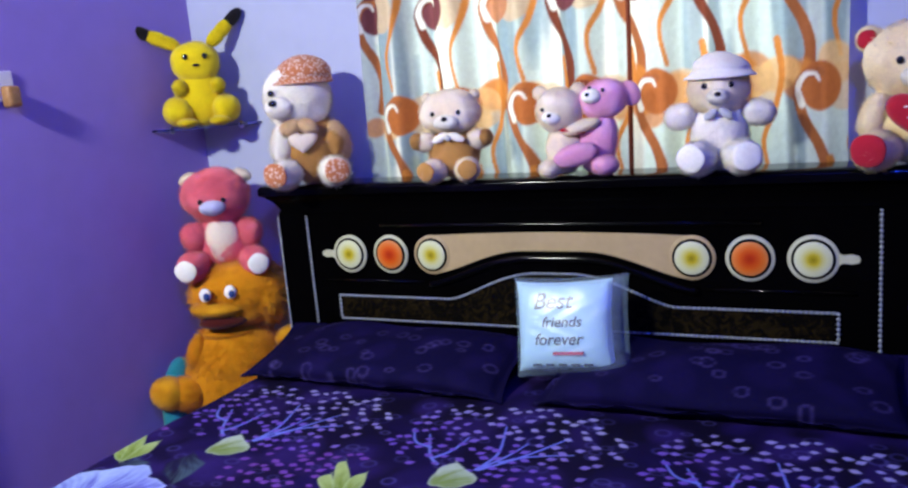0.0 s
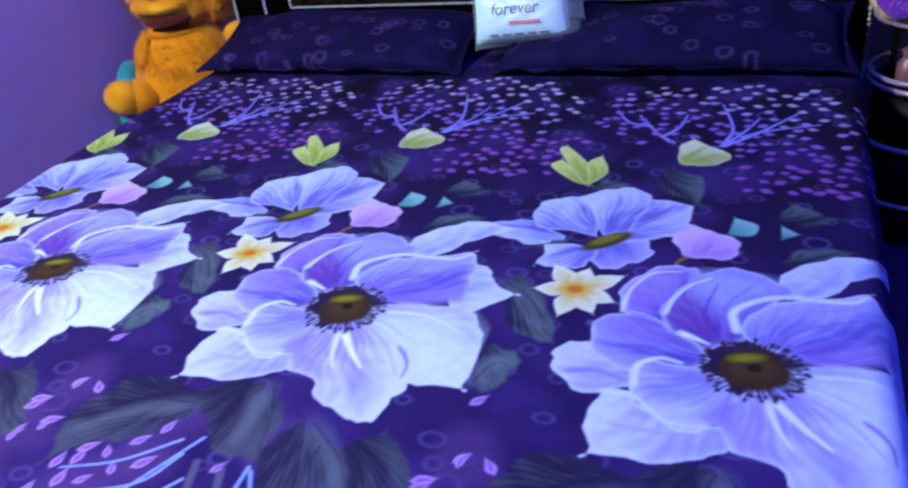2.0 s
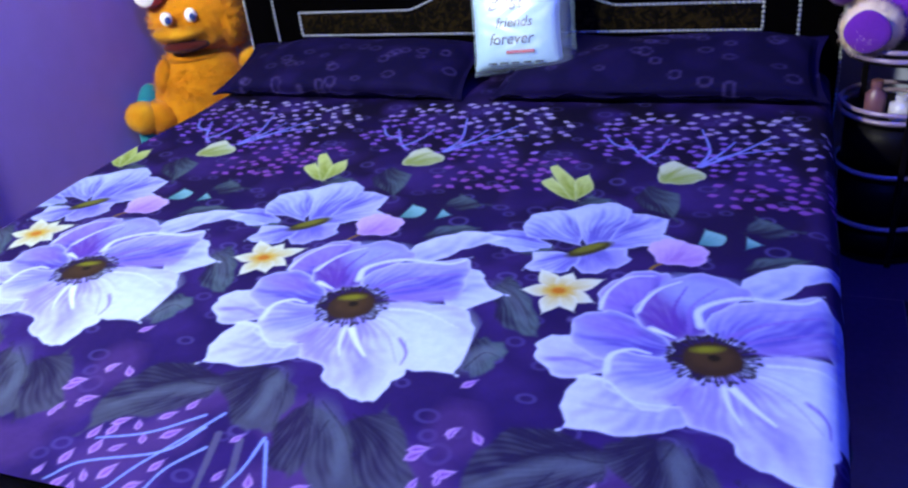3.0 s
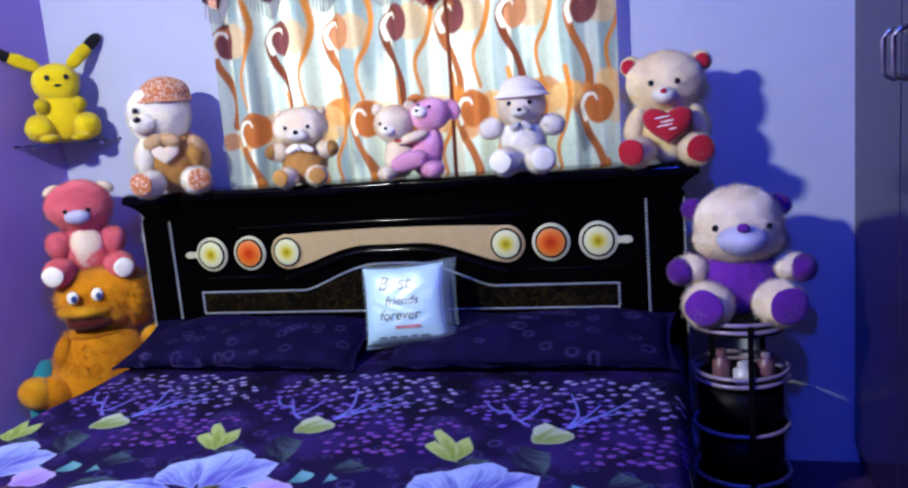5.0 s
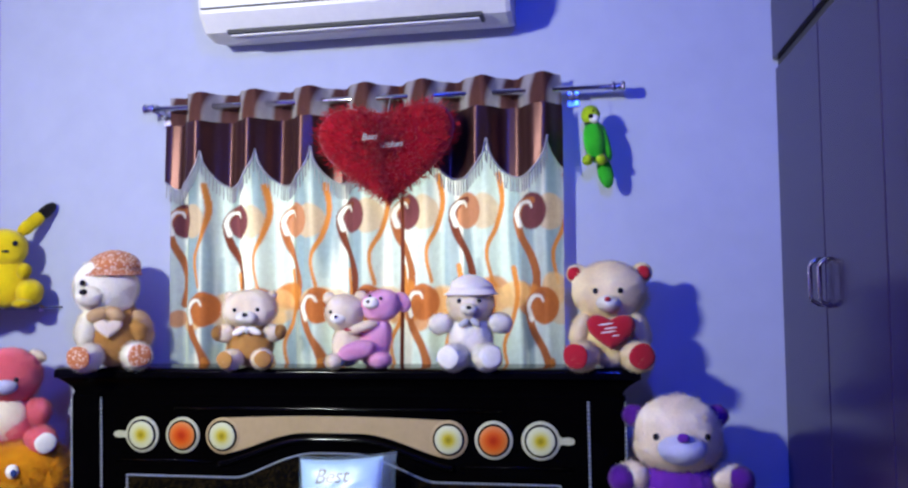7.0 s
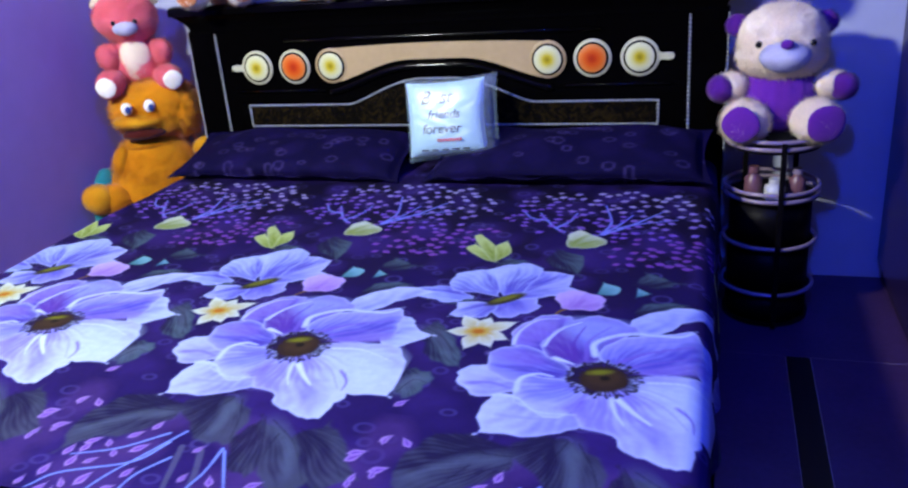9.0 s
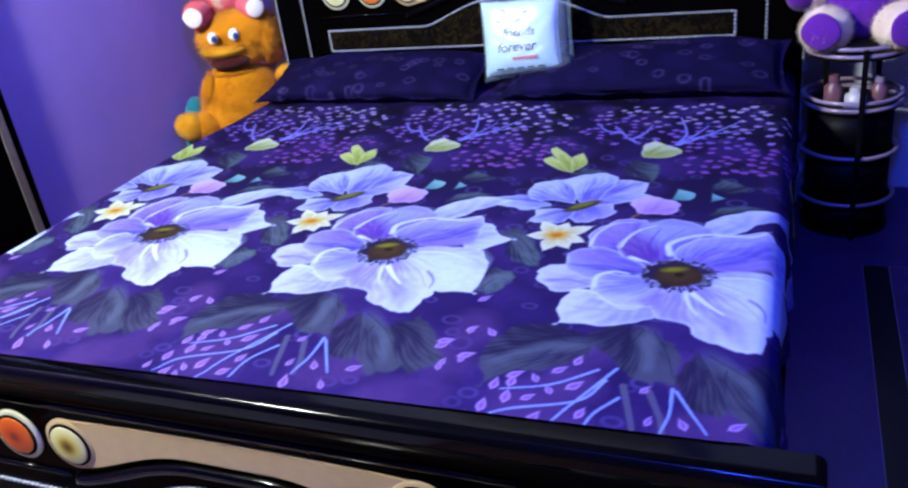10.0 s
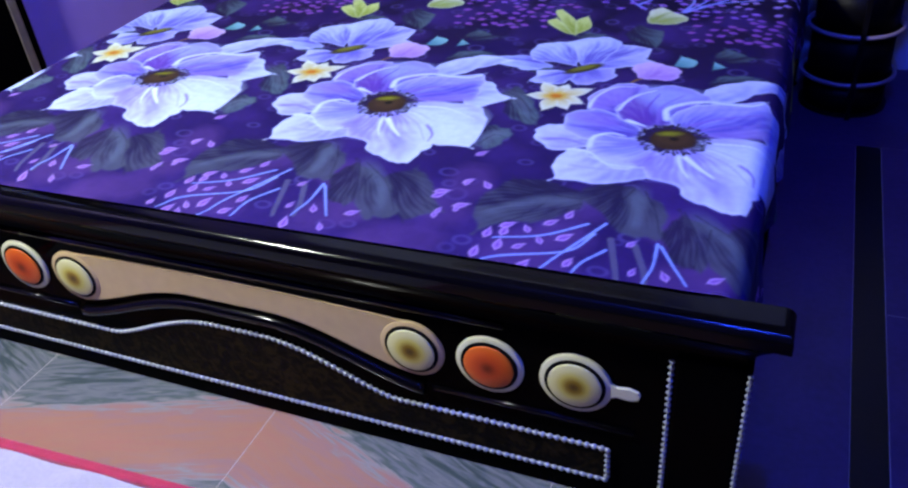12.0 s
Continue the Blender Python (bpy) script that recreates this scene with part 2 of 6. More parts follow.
def lettering(text, size, material, parent, m, name="lettering", bold=0.0):
    cu = bpy.data.curves.new(name, "FONT")
    cu.body, cu.size, cu.align_x, cu.align_y, cu.extrude, cu.shear = text, size, "CENTER", "CENTER", 0.0006, 0.25
    cu.offset = bold
    tmp = bpy.data.objects.new(name, cu)
    scene.collection.objects.link(tmp)
    me = bpy.data.meshes.new_from_object(tmp.evaluated_get(bpy.context.evaluated_depsgraph_get()))
    bpy.data.objects.remove(tmp)
    me.materials.clear()
    me.materials.append(material)
    ob = new(name, me)
    ob.parent = parent
    ob.matrix_basis = m
    return ob


# ---- painting of printed cloth: colours on a fine raster, in metres ----


class Cloth:
    def __init__(self, x0, x1, y0, y1, step, ground, period=None):
        self.x0, self.y0, self.step, self.period = x0, y0, step, period
        self.w, self.h = int(round((x1 - x0) / step)), int(round((y1 - y0) / step))
        self.img = np.empty((self.h, self.w, 3))
        self.img[:] = ground

    def window(self, lo, hi):
        i0, i1 = int((lo[0] - self.x0) / self.step) - 1, int((hi[0] - self.x0) / self.step) + 2
        j0, j1 = max(0, int((lo[1] - self.y0) / self.step) - 1), min(self.h, int((hi[1] - self.y0) / self.step) + 2)
        ii, jj = np.arange(i0, i1), np.arange(j0, j1)
        X, Y = np.meshgrid(self.x0 + (ii + 0.5) * self.step, self.y0 + (jj + 0.5) * self.step)
        keep = np.ones(len(ii), bool)
        if self.period:
            ii = ii % self.w
        else:
            keep = (ii >= 0) & (ii < self.w)
        return ii, jj, X, Y, keep

    def lay(self, ii, jj, keep, colour, alpha):
        if len(jj) == 0 or not keep.any():
            return
        sel = np.ix_(jj, ii[keep])
        a = np.clip(alpha[:, keep], 0, 1)[..., None]
        c = colour if np.ndim(colour) == 1 else colour[:, keep]
        self.img[sel] = self.img[sel] * (1 - a) + np.asarray(c) * a

    def shape(self, pts, root, inner, outer, rim=None, streak=0.25, seed=0, soft=0.0025, alpha=1.0, freq=26, rim_w=0.006, ragged=0.0, fold=0.0):
        """A petal or leaf: a closed smooth outline, its colour running from the root outwards, with streaks and a paler rim."""
        p = smooth_outline(pts)
        if ragged:
            a = np.arange(len(p))
            away = p - p.mean(0)
            away /= np.linalg.norm(away, axis=1)[:, None] + 1e-9
            p = p + away * (ragged * (np.sin(a * 1.1 + seed) + 0.7 * np.sin(a * 2.3 + 2 * seed)))[:, None]
        ii, jj, X, Y, keep = self.window(p.min(0) - 0.004, p.max(0) + 0.004)
        if X.size == 0:
            return
        inside, dist = inside_and_distance(p, X, Y)
        sd = np.where(inside, dist, -dist)
        cover = np.clip(sd / soft + 0.5, 0, 1)
        dx, dy = X - root[0], Y - root[1]
        r = np.hypot(dx, dy)
        far = np.hypot(p[:, 0] - root[0], p[:, 1] - root[1])
        t = np.clip((r - far.min() * 0.7) / max(1e-6, far.max() - far.min() * 0.7), 0, 1)
        ang = np.arctan2(dy, dx)
        wob = np.sin(ang * freq + 3 * np.sin(r * 40 + seed) + seed) * 0.6 + np.sin(ang * freq * 2.3 + seed * 2.1) * 0.4
        if fold:
            mid = p.mean(0) - np.asarray(root)
            ln = np.linalg.norm(mid) + 1e-9
            side = (dx * -mid[1] + dy * mid[0]) / ln / (np.abs((p - root) @ np.array((-mid[1], mid[0])) / ln).max() + 1e-9)
            t = t + fold * side + 0.28 * np.exp(-((side - 0.25 * math.sin(seed)) / 0.10) ** 2) * (1 - t) - 0.30 * np.exp(-((side + 0.35 * math.cos(seed)) / 0.14) ** 2)
            wob = 0.55 * wob + 0.45 * np.sin(ang * freq * 4.7 + 2 * np.sin(r * 55) + seed)
        t = np.clip(t + streak * wob * (0.35 + 0.65 * (1 - t)), 0, 1)
        t = t * t * (3 - 2 * t)
        col = np.asarray(inner) * (1 - t[..., None]) + np.asarray(outer) * t[..., None]
        if rim is not None:
            e = np.exp(-np.maximum(sd, 0) / rim_w)[..., None] * 0.75
            col = col * (1 - e) + np.asarray(rim) * e
        self.lay(ii, jj, keep, col, cover * alpha)

    def disc(self, c, rx, ry, colour, turn=0.0, soft=0.003, alpha=1.0):
        R = max(rx, ry) + 0.004
        ii, jj, X, Y, keep = self.window(np.array(c) - R, np.array(c) + R)
        dx, dy = X - c[0], Y - c[1]
        u, v = dx * math.cos(turn) + dy * math.sin(turn), -dx * math.sin(turn) + dy * math.cos(turn)
        q = np.hypot(u / rx, v / ry)
        self.lay(ii, jj, keep, colour, alpha * np.clip((1 - q) * min(rx, ry) / soft + 0.5, 0, 1))

    def ring(self, c, r, width, colour, alpha=1.0, squash=1.0):
        R = r + width + 0.003
        ii, jj, X, Y, keep = self.window(np.array(c) - R, np.array(c) + R)
        q = np.hypot(X - c[0], (Y - c[1]) / squash)
        self.lay(ii, jj, keep, colour, alpha * np.clip((width / 2 - np.abs(q - r)) / 0.002 + 0.5, 0, 1))

    def stroke(self, pts, w0, w1, colour, alpha=1.0):
        p = smooth_line(pts)
        for k, (a, b) in enumerate(zip(p, p[1:])):
            w = w0 + (w1 - w0) * k / max(1, len(p) - 2)
            ii, jj, X, Y, keep = self.window(np.minimum(a, b) - w - 0.003, np.maximum(a, b) + w + 0.003)
            d = b - a
            t = np.clip(((X - a[0]) * d[0] + (Y - a[1]) * d[1]) / max(1e-9, d @ d), 0, 1)
            q = np.hypot(X - a[0] - t * d[0], Y - a[1] - t * d[1])
            self.lay(ii, jj, keep, colour, alpha * np.clip((w / 2 - q) / 0.0015 + 0.5, 0, 1))

    def sample(self, x, y):
        fx, fy = (x - self.x0) / self.step - 0.5, (y - self.y0) / self.step - 0.5
        i, j = np.floor(fx).astype(int), np.floor(fy).astype(int)
        tx, ty = (fx - i)[..., None], (fy - j)[..., None]

        def at(a, b):
            a = a % self.w if self.period else np.clip(a, 0, self.w - 1)
            return self.img[np.clip(b, 0, self.h - 1), a]
        return (at(i, j) * (1 - tx) + at(i + 1, j) * tx) * (1 - ty) + (at(i, j + 1) * (1 - tx) + at(i + 1, j + 1) * tx) * ty


def smooth_outline(pts, n=4):
    p = np.array(pts, float).reshape(-1, 2)
    q = []
    for a, b, c in zip(np.roll(p, 1, 0), p, np.roll(p, -1, 0)):     # keep narrow tips pointed
        u, v = (a - b) / (np.linalg.norm(a - b) + 1e-9), (c - b) / (np.linalg.norm(c - b) + 1e-9)
        q += [b, b] if u @ v > -0.15 else [b]
    p = np.array(q)
    out, k = [], len(p)
    for i in range(k):
        a, b, c, d = p[i - 1], p[i], p[(i + 1) % k], p[(i + 2) % k]
        for s in range(n):
            t = s / n
            out.append(0.5 * (2 * b + (c - a) * t + (2 * a - 5 * b + 4 * c - d) * t * t + (3 * b - a - 3 * c + d) * t ** 3))
    return np.array(out)


def smooth_line(pts, n=6):
    p = np.array(pts, float).reshape(-1, 2)
    p = np.vstack([2 * p[0] - p[1], p, 2 * p[-1] - p[-2]])
    out = []
    for a, b, c, d in zip(p, p[1:], p[2:], p[3:]):
        for s in range(n):
            t = s / n
            out.append(0.5 * (2 * b + (c - a) * t + (2 * a - 5 * b + 4 * c - d) * t * t + (3 * b - a - 3 * c + d) * t ** 3))
    return np.array(out + [p[-2]])


def inside_and_distance(p, X, Y):
    inside, dist = np.zeros(X.shape, bool), np.full(X.shape, 9.0)
    for a, b in zip(p, np.roll(p, -1, 0)):
        if a[1] != b[1]:
            inside ^= ((a[1] > Y) != (b[1] > Y)) & (X < (b[0] - a[0]) * (Y - a[1]) / (b[1] - a[1]) + a[0])
        d = b - a
        t = np.clip(((X - a[0]) * d[0] + (Y - a[1]) * d[1]) / max(1e-12, d @ d), 0, 1)
        dist = np.minimum(dist, np.hypot(X - a[0] - t * d[0], Y - a[1] - t * d[1]))
    return inside, dist


def set_print(ob, rgb):
    at = ob.data.color_attributes.new("print", "FLOAT_COLOR", "POINT")
    at.data.foreach_set("color", np.hstack([rgb, np.ones((len(rgb), 1))]).astype(np.float32).ravel())


def grid_object(name, P, material, parent=None, label=""):
    """A sheet of quads through the points P[row, column]."""
    h, w = P.shape[:2]
    me = bpy.data.meshes.new(name)
    me.vertices.add(h * w)
    me.vertices.foreach_set("co", P.reshape(-1).astype(np.float32))
    j, i = np.meshgrid(np.arange(h - 1), np.arange(w - 1), indexing="ij")
    a = (j * w + i).ravel()
    q = np.stack([a, a + 1, a + w + 1, a + w], 1).astype(np.int32)
    me.loops.add(q.size)
    me.loops.foreach_set("vertex_index", q.ravel())
    me.polygons.add(len(q))
    me.polygons.foreach_set("loop_start", np.arange(0, q.size, 4, dtype=np.int32))
    me.polygons.foreach_set("use_smooth", np.ones(len(q), bool))
    me.materials.append(material)
    me.update(calc_edges=True)
    ob = new(name, me)
    if parent is not None:
        ob.parent = parent
    if label:
        tagged(ob, label)
    return ob


# ---- the room ----
def wall(name, bm, material, label):
    return tagged(part(name, bm, material), label, "wall", kind="structure")


north = empty("wall_north", "white painted wall with a curtained window above the bed", "wall", kind="structure")
T = 0.22
for nm, b in (("wall_pier", (WALL_W - T, WIN_X0, 0, CEIL)), ("wall_pier", (WIN_X1, WALL_E + T, 0, CEIL)),
              ("wall_apron", (WIN_X0, WIN_X1, 0, WIN_Z0)), ("wall_lintel", (WIN_X0, WIN_X1, WIN_Z1, CEIL))):
    part(nm, box(b[0], b[1], WALL_N, WALL_N + T, b[2], b[3]), M["wall_white"], north)
wall("wall_west", box(WALL_W - T, WALL_W, WALL_S, WALL_N, 0, CEIL), M["wall_purple"], "purple painted wall beside the bed")
wall("wall_south", box(WALL_W - T, WALL_E + T, WALL_S - T, WALL_S, 0, CEIL), M["wall_plum"], "plain purple wall opposite the bed")
wall("wall_east", box(WALL_E, WALL_E + T, WALL_S, WALL_N, 0, CEIL), M["wall_white"], "plain white wall behind the wardrobe")
tagged(part("ceiling", box(WALL_W - T, WALL_E + T, WALL_S - T, WALL_N + T, CEIL, CEIL + 0.15), M["ceiling"]), "white painted ceiling", "ceiling", kind="structure")

# window: frame, panes and an iron grille, seen only through the cloth
win = empty("window_1", "wooden window with an iron grille behind the curtain", "window", kind="structure")
yw = WALL_N + 0.10
for b in ((WIN_X0, WIN_X0 + 0.05, WIN_Z0, WIN_Z1), (WIN_X1 - 0.05, WIN_X1, WIN_Z0, WIN_Z1), (0.03, 0.09, WIN_Z0, WIN_Z1)):
    part("window_stile", box(b[0], b[1], yw - 0.03, yw + 0.03, b[2], b[3], 0.004), M["frame_wood"], win)
for z in (WIN_Z0, WIN_Z1 - 0.05):
    part("window_rail", box(WIN_X0 + 0.05, WIN_X1 - 0.05, yw - 0.028, yw + 0.028, z, z + 0.05, 0.004), M["frame_wood"], win)
for k in range(6):
    z = WIN_Z0 + 0.12 + k * 0.125
    tube([(WIN_X0 + 0.05, yw - 0.045, z), (WIN_X1 - 0.05, yw - 0.045, z)], 0.006, 6, name="grille_bar", material=M["rack"], parent=win)

# floor: marble slabs with thin joints, a black strip beside the bed


def marble(name, joint=0.037, width=0.6):
    """Pink and grey-green marble, its veins mirrored at every joint between slabs."""
    m = mat(name, (0.5, 0.3, 0.3), 0.14, coat=0.3, bump=0.02)
    nt, nodes = m.node_tree, m.node_tree.nodes

    def math_node(op, a, b=None, c=None):
        n = nodes.new("ShaderNodeMath")
        n.operation = op
        for i, v in enumerate((a, b, c)):
            if isinstance(v, (int, float)):
                n.inputs[i].default_value = v
            elif v is not None:
                nt.links.new(v, n.inputs[i])
        return n.outputs[0]

    geo, sep, com = nodes.new("ShaderNodeNewGeometry"), nodes.new("ShaderNodeSeparateXYZ"), nodes.new("ShaderNodeCombineXYZ")
    nt.links.new(geo.outputs["Position"], sep.inputs[0])
    u = math_node("PINGPONG", math_node("SUBTRACT", sep.outputs[0], joint), width)
    w = math_node("MULTIPLY_ADD", u, 0.34, sep.outputs[1])
    nt.links.new(u, com.inputs[0])
    nt.links.new(math_node("MULTIPLY", w, 3.2), com.inputs[1])
    noi, fine, cr = nodes.new("ShaderNodeTexNoise"), nodes.new("ShaderNodeTexNoise"), nodes.new("ShaderNodeValToRGB")
    noi.inputs["Scale"].default_value, noi.inputs["Detail"].default_value, noi.inputs["Distortion"].default_value = 2.6, 9, 0.8
    nt.links.new(com.outputs[0], noi.inputs["Vector"])
    stretch = nodes.new("ShaderNodeVectorMath")
    stretch.operation = "MULTIPLY"
    stretch.inputs[1].default_value = (7.0, 16.0, 1.0)
    nt.links.new(com.outputs[0], stretch.inputs[0])
    fine.inputs["Scale"].default_value, fine.inputs["Detail"].default_value, fine.inputs["Distortion"].default_value = 1.0, 6, 1.5
    nt.links.new(stretch.outputs[0], fine.inputs["Vector"])
    band = math_node("SINE", math_node("MULTIPLY", math_node("SUBTRACT", -1.850, w), 2 * math.pi / 0.40))
    tone = math_node("MULTIPLY_ADD", band, 0.17, math_node("MULTIPLY_ADD", noi.outputs["Fac"], 0.42, math_node("MULTIPLY", fine.outputs["Fac"], 0.30)))
    nt.links.new(tone, cr.inputs[0])
    el = cr.color_ramp.elements
    el[0].position, el[0].color = 0.16, (0.045, 0.065, 0.062, 1)
    el[1].position, el[1].color = 0.60, (0.33, 0.145, 0.10, 1)
    for p, c in ((0.24, (0.14, 0.15, 0.15)), (0.29, (0.07, 0.095, 0.085)), (0.34, (0.22, 0.21, 0.20)), (0.385, (0.27, 0.155, 0.13)), (0.47, (0.31, 0.16, 0.10))):
        el.new(p).color = (*c, 1)
    nt.links.new(cr.outputs[0], nodes["Principled BSDF"].inputs["Base Color"])
    return m


M["marble"] = marble("pink_green_marble")
M["screed"] = mat("joint_cement", (0.34, 0.30, 0.28), 0.8)
floor = tagged(part("floor", box(WALL_W - T, WALL_E + T, WALL_S - T, WALL_N + T, -0.12, -0.0004), M["screed"]),
               "polished pink and grey-green marble floor with a black strip", "floor", kind="structure")


def slab(x0, x1, y0, y1, material, name):
    ob = part(name, box(x0, x1, y0, y1, -0.0015, 0.0, 0.0004, 1), material, floor)
    return ob


xs = [WALL_W, -1.163, -0.563, 0.037, 0.637, 0.930]
ys = [WALL_S, -3.55, -2.95, -2.35, -1.75, -1.15, -0.55, WALL_N]
for xa, xb in zip(xs, xs[1:]):
    for ya, yb in zip(ys, ys[1:]):
        slab(xa + 0.0009, xb - 0.0009, ya + 0.0009, yb - 0.0009, M["marble"], "floor_slab")
slab(1.134, 1.200, WALL_S, -0.40, M["strip"], "floor_strip")
slab(0.931, WALL_E, -0.399, WALL_N, M["plain_slab"], "floor_slab")
slab(0.931, 1.133, WALL_S, -0.400, M["plain_slab"], "floor_slab")
for ya, yb in zip([WALL_S, -2.8, -2.0, -1.2], [-2.8, -2.0, -1.2, -0.40]):
    slab(1.2015, WALL_E, ya + 0.0008, yb - 0.0008, M["plain_slab"], "floor_slab")

# ---- the bed ----
bed = empty("bed", "black lacquered double bed with cream and orange medallion inlay", "bed", (0, 0, 0))
R_OUT, R_RING, R_IN = 0.061, 0.0515, 0.0450
M["disc_yellow"] = rings_mat("yellow_medallion", [(0.0, (0.12, 0.08, 0.0)), (0.12, (0.28, 0.22, 0.0)), (0.32, (0.52, 0.42, 0.02)), (0.52, (0.58, 0.55, 0.17)), (0.72, (0.60, 0.61, 0.32)), (1.0, (0.60, 0.62, 0.38))], R_IN)
M["disc_orange"] = rings_mat("orange_medallion", [(0.0, (0.34, 0.012, 0.0)), (0.25, (0.50, 0.035, 0.0)), (0.55, (0.64, 0.10, 0.005)), (0.8, (0.66, 0.16, 0.02)), (1.0, (0.64, 0.22, 0.06))], R_IN)
# the same two medallions for the footboard, its duller light put into the colours
M["disc_yellow_foot"] = rings_mat("dim_yellow_medallion", [(0.0, (0.025, 0.010, 0.0)), (0.10, (0.05, 0.022, 0.0)), (0.30, (0.22, 0.14, 0.006)), (0.52, (0.46, 0.40, 0.07)), (0.75, (0.52, 0.50, 0.20)), (1.0, (0.52, 0.51, 0.24))], R_IN)
M["disc_orange_foot"] = rings_mat("dim_orange_medallion", [(0.0, (0.05, 0.008, 0.0)), (0.14, (0.16, 0.015, 0.0)), (0.40, (0.46, 0.050, 0.002)), (0.75, (0.56, 0.085, 0.005)), (1.0, (0.54, 0.11, 0.010))], R_IN)


def arch(x, flat, rise, a=0.335, b=0.05):
    """Height of the panel's upper line: level, then an S up to the middle."""
    t = min(1.0, max(0.0, (a - abs(x)) / (a - b)))
    return flat + rise * (math.sin(t * math.pi / 2) ** 1.35 if t > 0 else 0.0)


def bed_board(y, top, zc, z_low, back, lip, name, eyes, jut=0.040, slim=0.014):
    """A carved board with its inlay; y is the front face, top the height of its cornice, zc that of its medallions."""
    board = part(name, box(-0.945, 0.945, y, back, z_low, top - 0.09, 0.004), M["lacquer"], bed, "black lacquered board with raised mouldings")
    cove = [(top - 0.098 + 0.062 * q / 8, 0.946 - slim + 0.052 * (q / 8) ** 2.0, y - 0.004 - (jut - 0.014) * (q / 8) ** 2.0) for q in range(9)]
    nose = [(top - 0.016 + 0.016 * math.sin(q * math.pi / 20), 0.986 - slim + 0.018 * math.cos(q * math.pi / 20), y - jut + 0.026 - 0.026 * math.cos(q * math.pi / 20)) for q in range(11)]
    part("cove", loft(cove, back + lip), M["lacquer"], board, "", True).data.set_sharp_from_angle(angle=radians(40))
    part("cornice", loft([(top - 0.0355, 1.002 - slim, y - jut + 0.004), (top - 0.033, 1.004 - slim, y - jut)] + nose, back + lip + 0.002), M["cap"], board, "", True).data.set_sharp_from_angle(angle=radians(40))
    for s in (-1, 1):
        part("post", box(s * 0.888 - 0.052, s * 0.888 + 0.052, y - 0.012, y + 0.02, max(z_low, 0.0), top - 0.094, 0.005), M["lacquer"], board)
        for x in (0.830, 0.9425):
            tube([(s * x, y - 0.010, top - 0.105), (s * x, y - 0.010, z_low + 0.02)], 0.0030, 8, 480, name="rope_trim", material=M["rope"], parent=board)
        for k, x in enumerate((0.386, 0.531, 0.680)):
            m = part("medallion", disc(R_OUT, 0.006), M["peach" if k == 0 else "cream"], board, "", True)
            m.location = (s * x, y, zc)
            r = part("ring", disc(R_RING, 0.0025), M["black_ring"], m)
            r.location = (0, -0.006, 0)
            d = part("centre", disc(R_IN, 0.0025, 0.003), M[eyes[k == 1]], m, "", True)
            d.location = (0, -0.0085, 0)
        tip = [(0.730, zc + 0.020), (0.748, zc + 0.010), (0.768, zc + 0.0125), (0.783, zc + 0.008), (0.786, zc), (0.783, zc - 0.008), (0.768, zc - 0.0125), (0.748, zc - 0.010), (0.730, zc - 0.020)]
        part("medallion_tip", prism([(s * x, z) for x, z in tip][::s], y - 0.0055, y + 0.002, 0.001), M["cream"], board)
    # peach band between the inner medallions
    xs_ = [i / 40 * 0.386 for i in range(-40, 41)]
    low = [(x, zc - 0.060 + 0.074 * math.sin(min(1, (0.386 - abs(x)) / 0.30) * math.pi / 2) ** 1.5) for x in xs_]
    part("band", prism(low + [(x, zc + 0.059 + 0.010 * (1 - (x / 0.386) ** 2)) for x in xs_[::-1]], y - 0.0045, y + 0.002, 0.001), M["peach"], board)
    # glossy mouldings
    tube([(x, y - 0.002, zc + 0.092) for x in (-0.56, -0.3, 0, 0.3, 0.56)], 0.0075, 10, name="moulding", material=M["cap"], parent=board)
    tube([(i / 30 * 0.40, y - 0.004, zc - 0.092 + 0.084 * math.sin(min(1, max(0, (0.40 - abs(i / 30 * 0.40)) / 0.33)) * math.pi / 2) ** 1.5) for i in range(-30, 31)], 0.012, 10, name="moulding", material=M["cap"], parent=board)
    for s in (-1, 1):
        tube([(s * 0.42, y - 0.002, zc - 0.086), (s * 0.78, y - 0.002, zc - 0.086)], 0.006, 8, name="moulding", material=M["cap"], parent=board)
    # arched brocade panel in a rope border
    flat, base = zc - 0.138, zc - 0.215
    xp = [i / 50 * 0.737 for i in range(-50, 51)]
    line = [(x, arch(x, flat, 0.086)) for x in xp]
    part("brocade_panel", prism([(-0.737, base), (0.737, base)] + line[::-1], y - 0.003, y + 0.002), M["brocade"], board, "brown figured brocade panel")
    tube([(x, y - 0.004, z) for x, z in line] + [(0.737, y - 0.004, base), (-0.737, y - 0.004, base), (-0.737, y - 0.004, flat)], 0.0033, 8, 480, name="rope_trim", material=M["rope"], parent=board)
    return board


bed_board(0.0, 1.040, 0.810, 0.0, 0.065, 0.030, "headboard", ("disc_yellow", "disc_orange"))
bed_board(-1.873, 0.468, 0.268, 0.0, -1.845, 0.0, "footboard", ("disc_yellow_foot", "disc_orange_foot"), 0.034)
for s in (-1, 1):
    part("side_rail", box(s * 0.915 - 0.02, s * 0.915 + 0.02, -1.843, -0.002, 0.06, 0.30, 0.005), M["lacquer"], bed)
part("slat_base", box(-0.893, 0.893, -1.843, -0.005, 0.20, 0.27), M["frame_wood"], bed)

TOP = 0.475
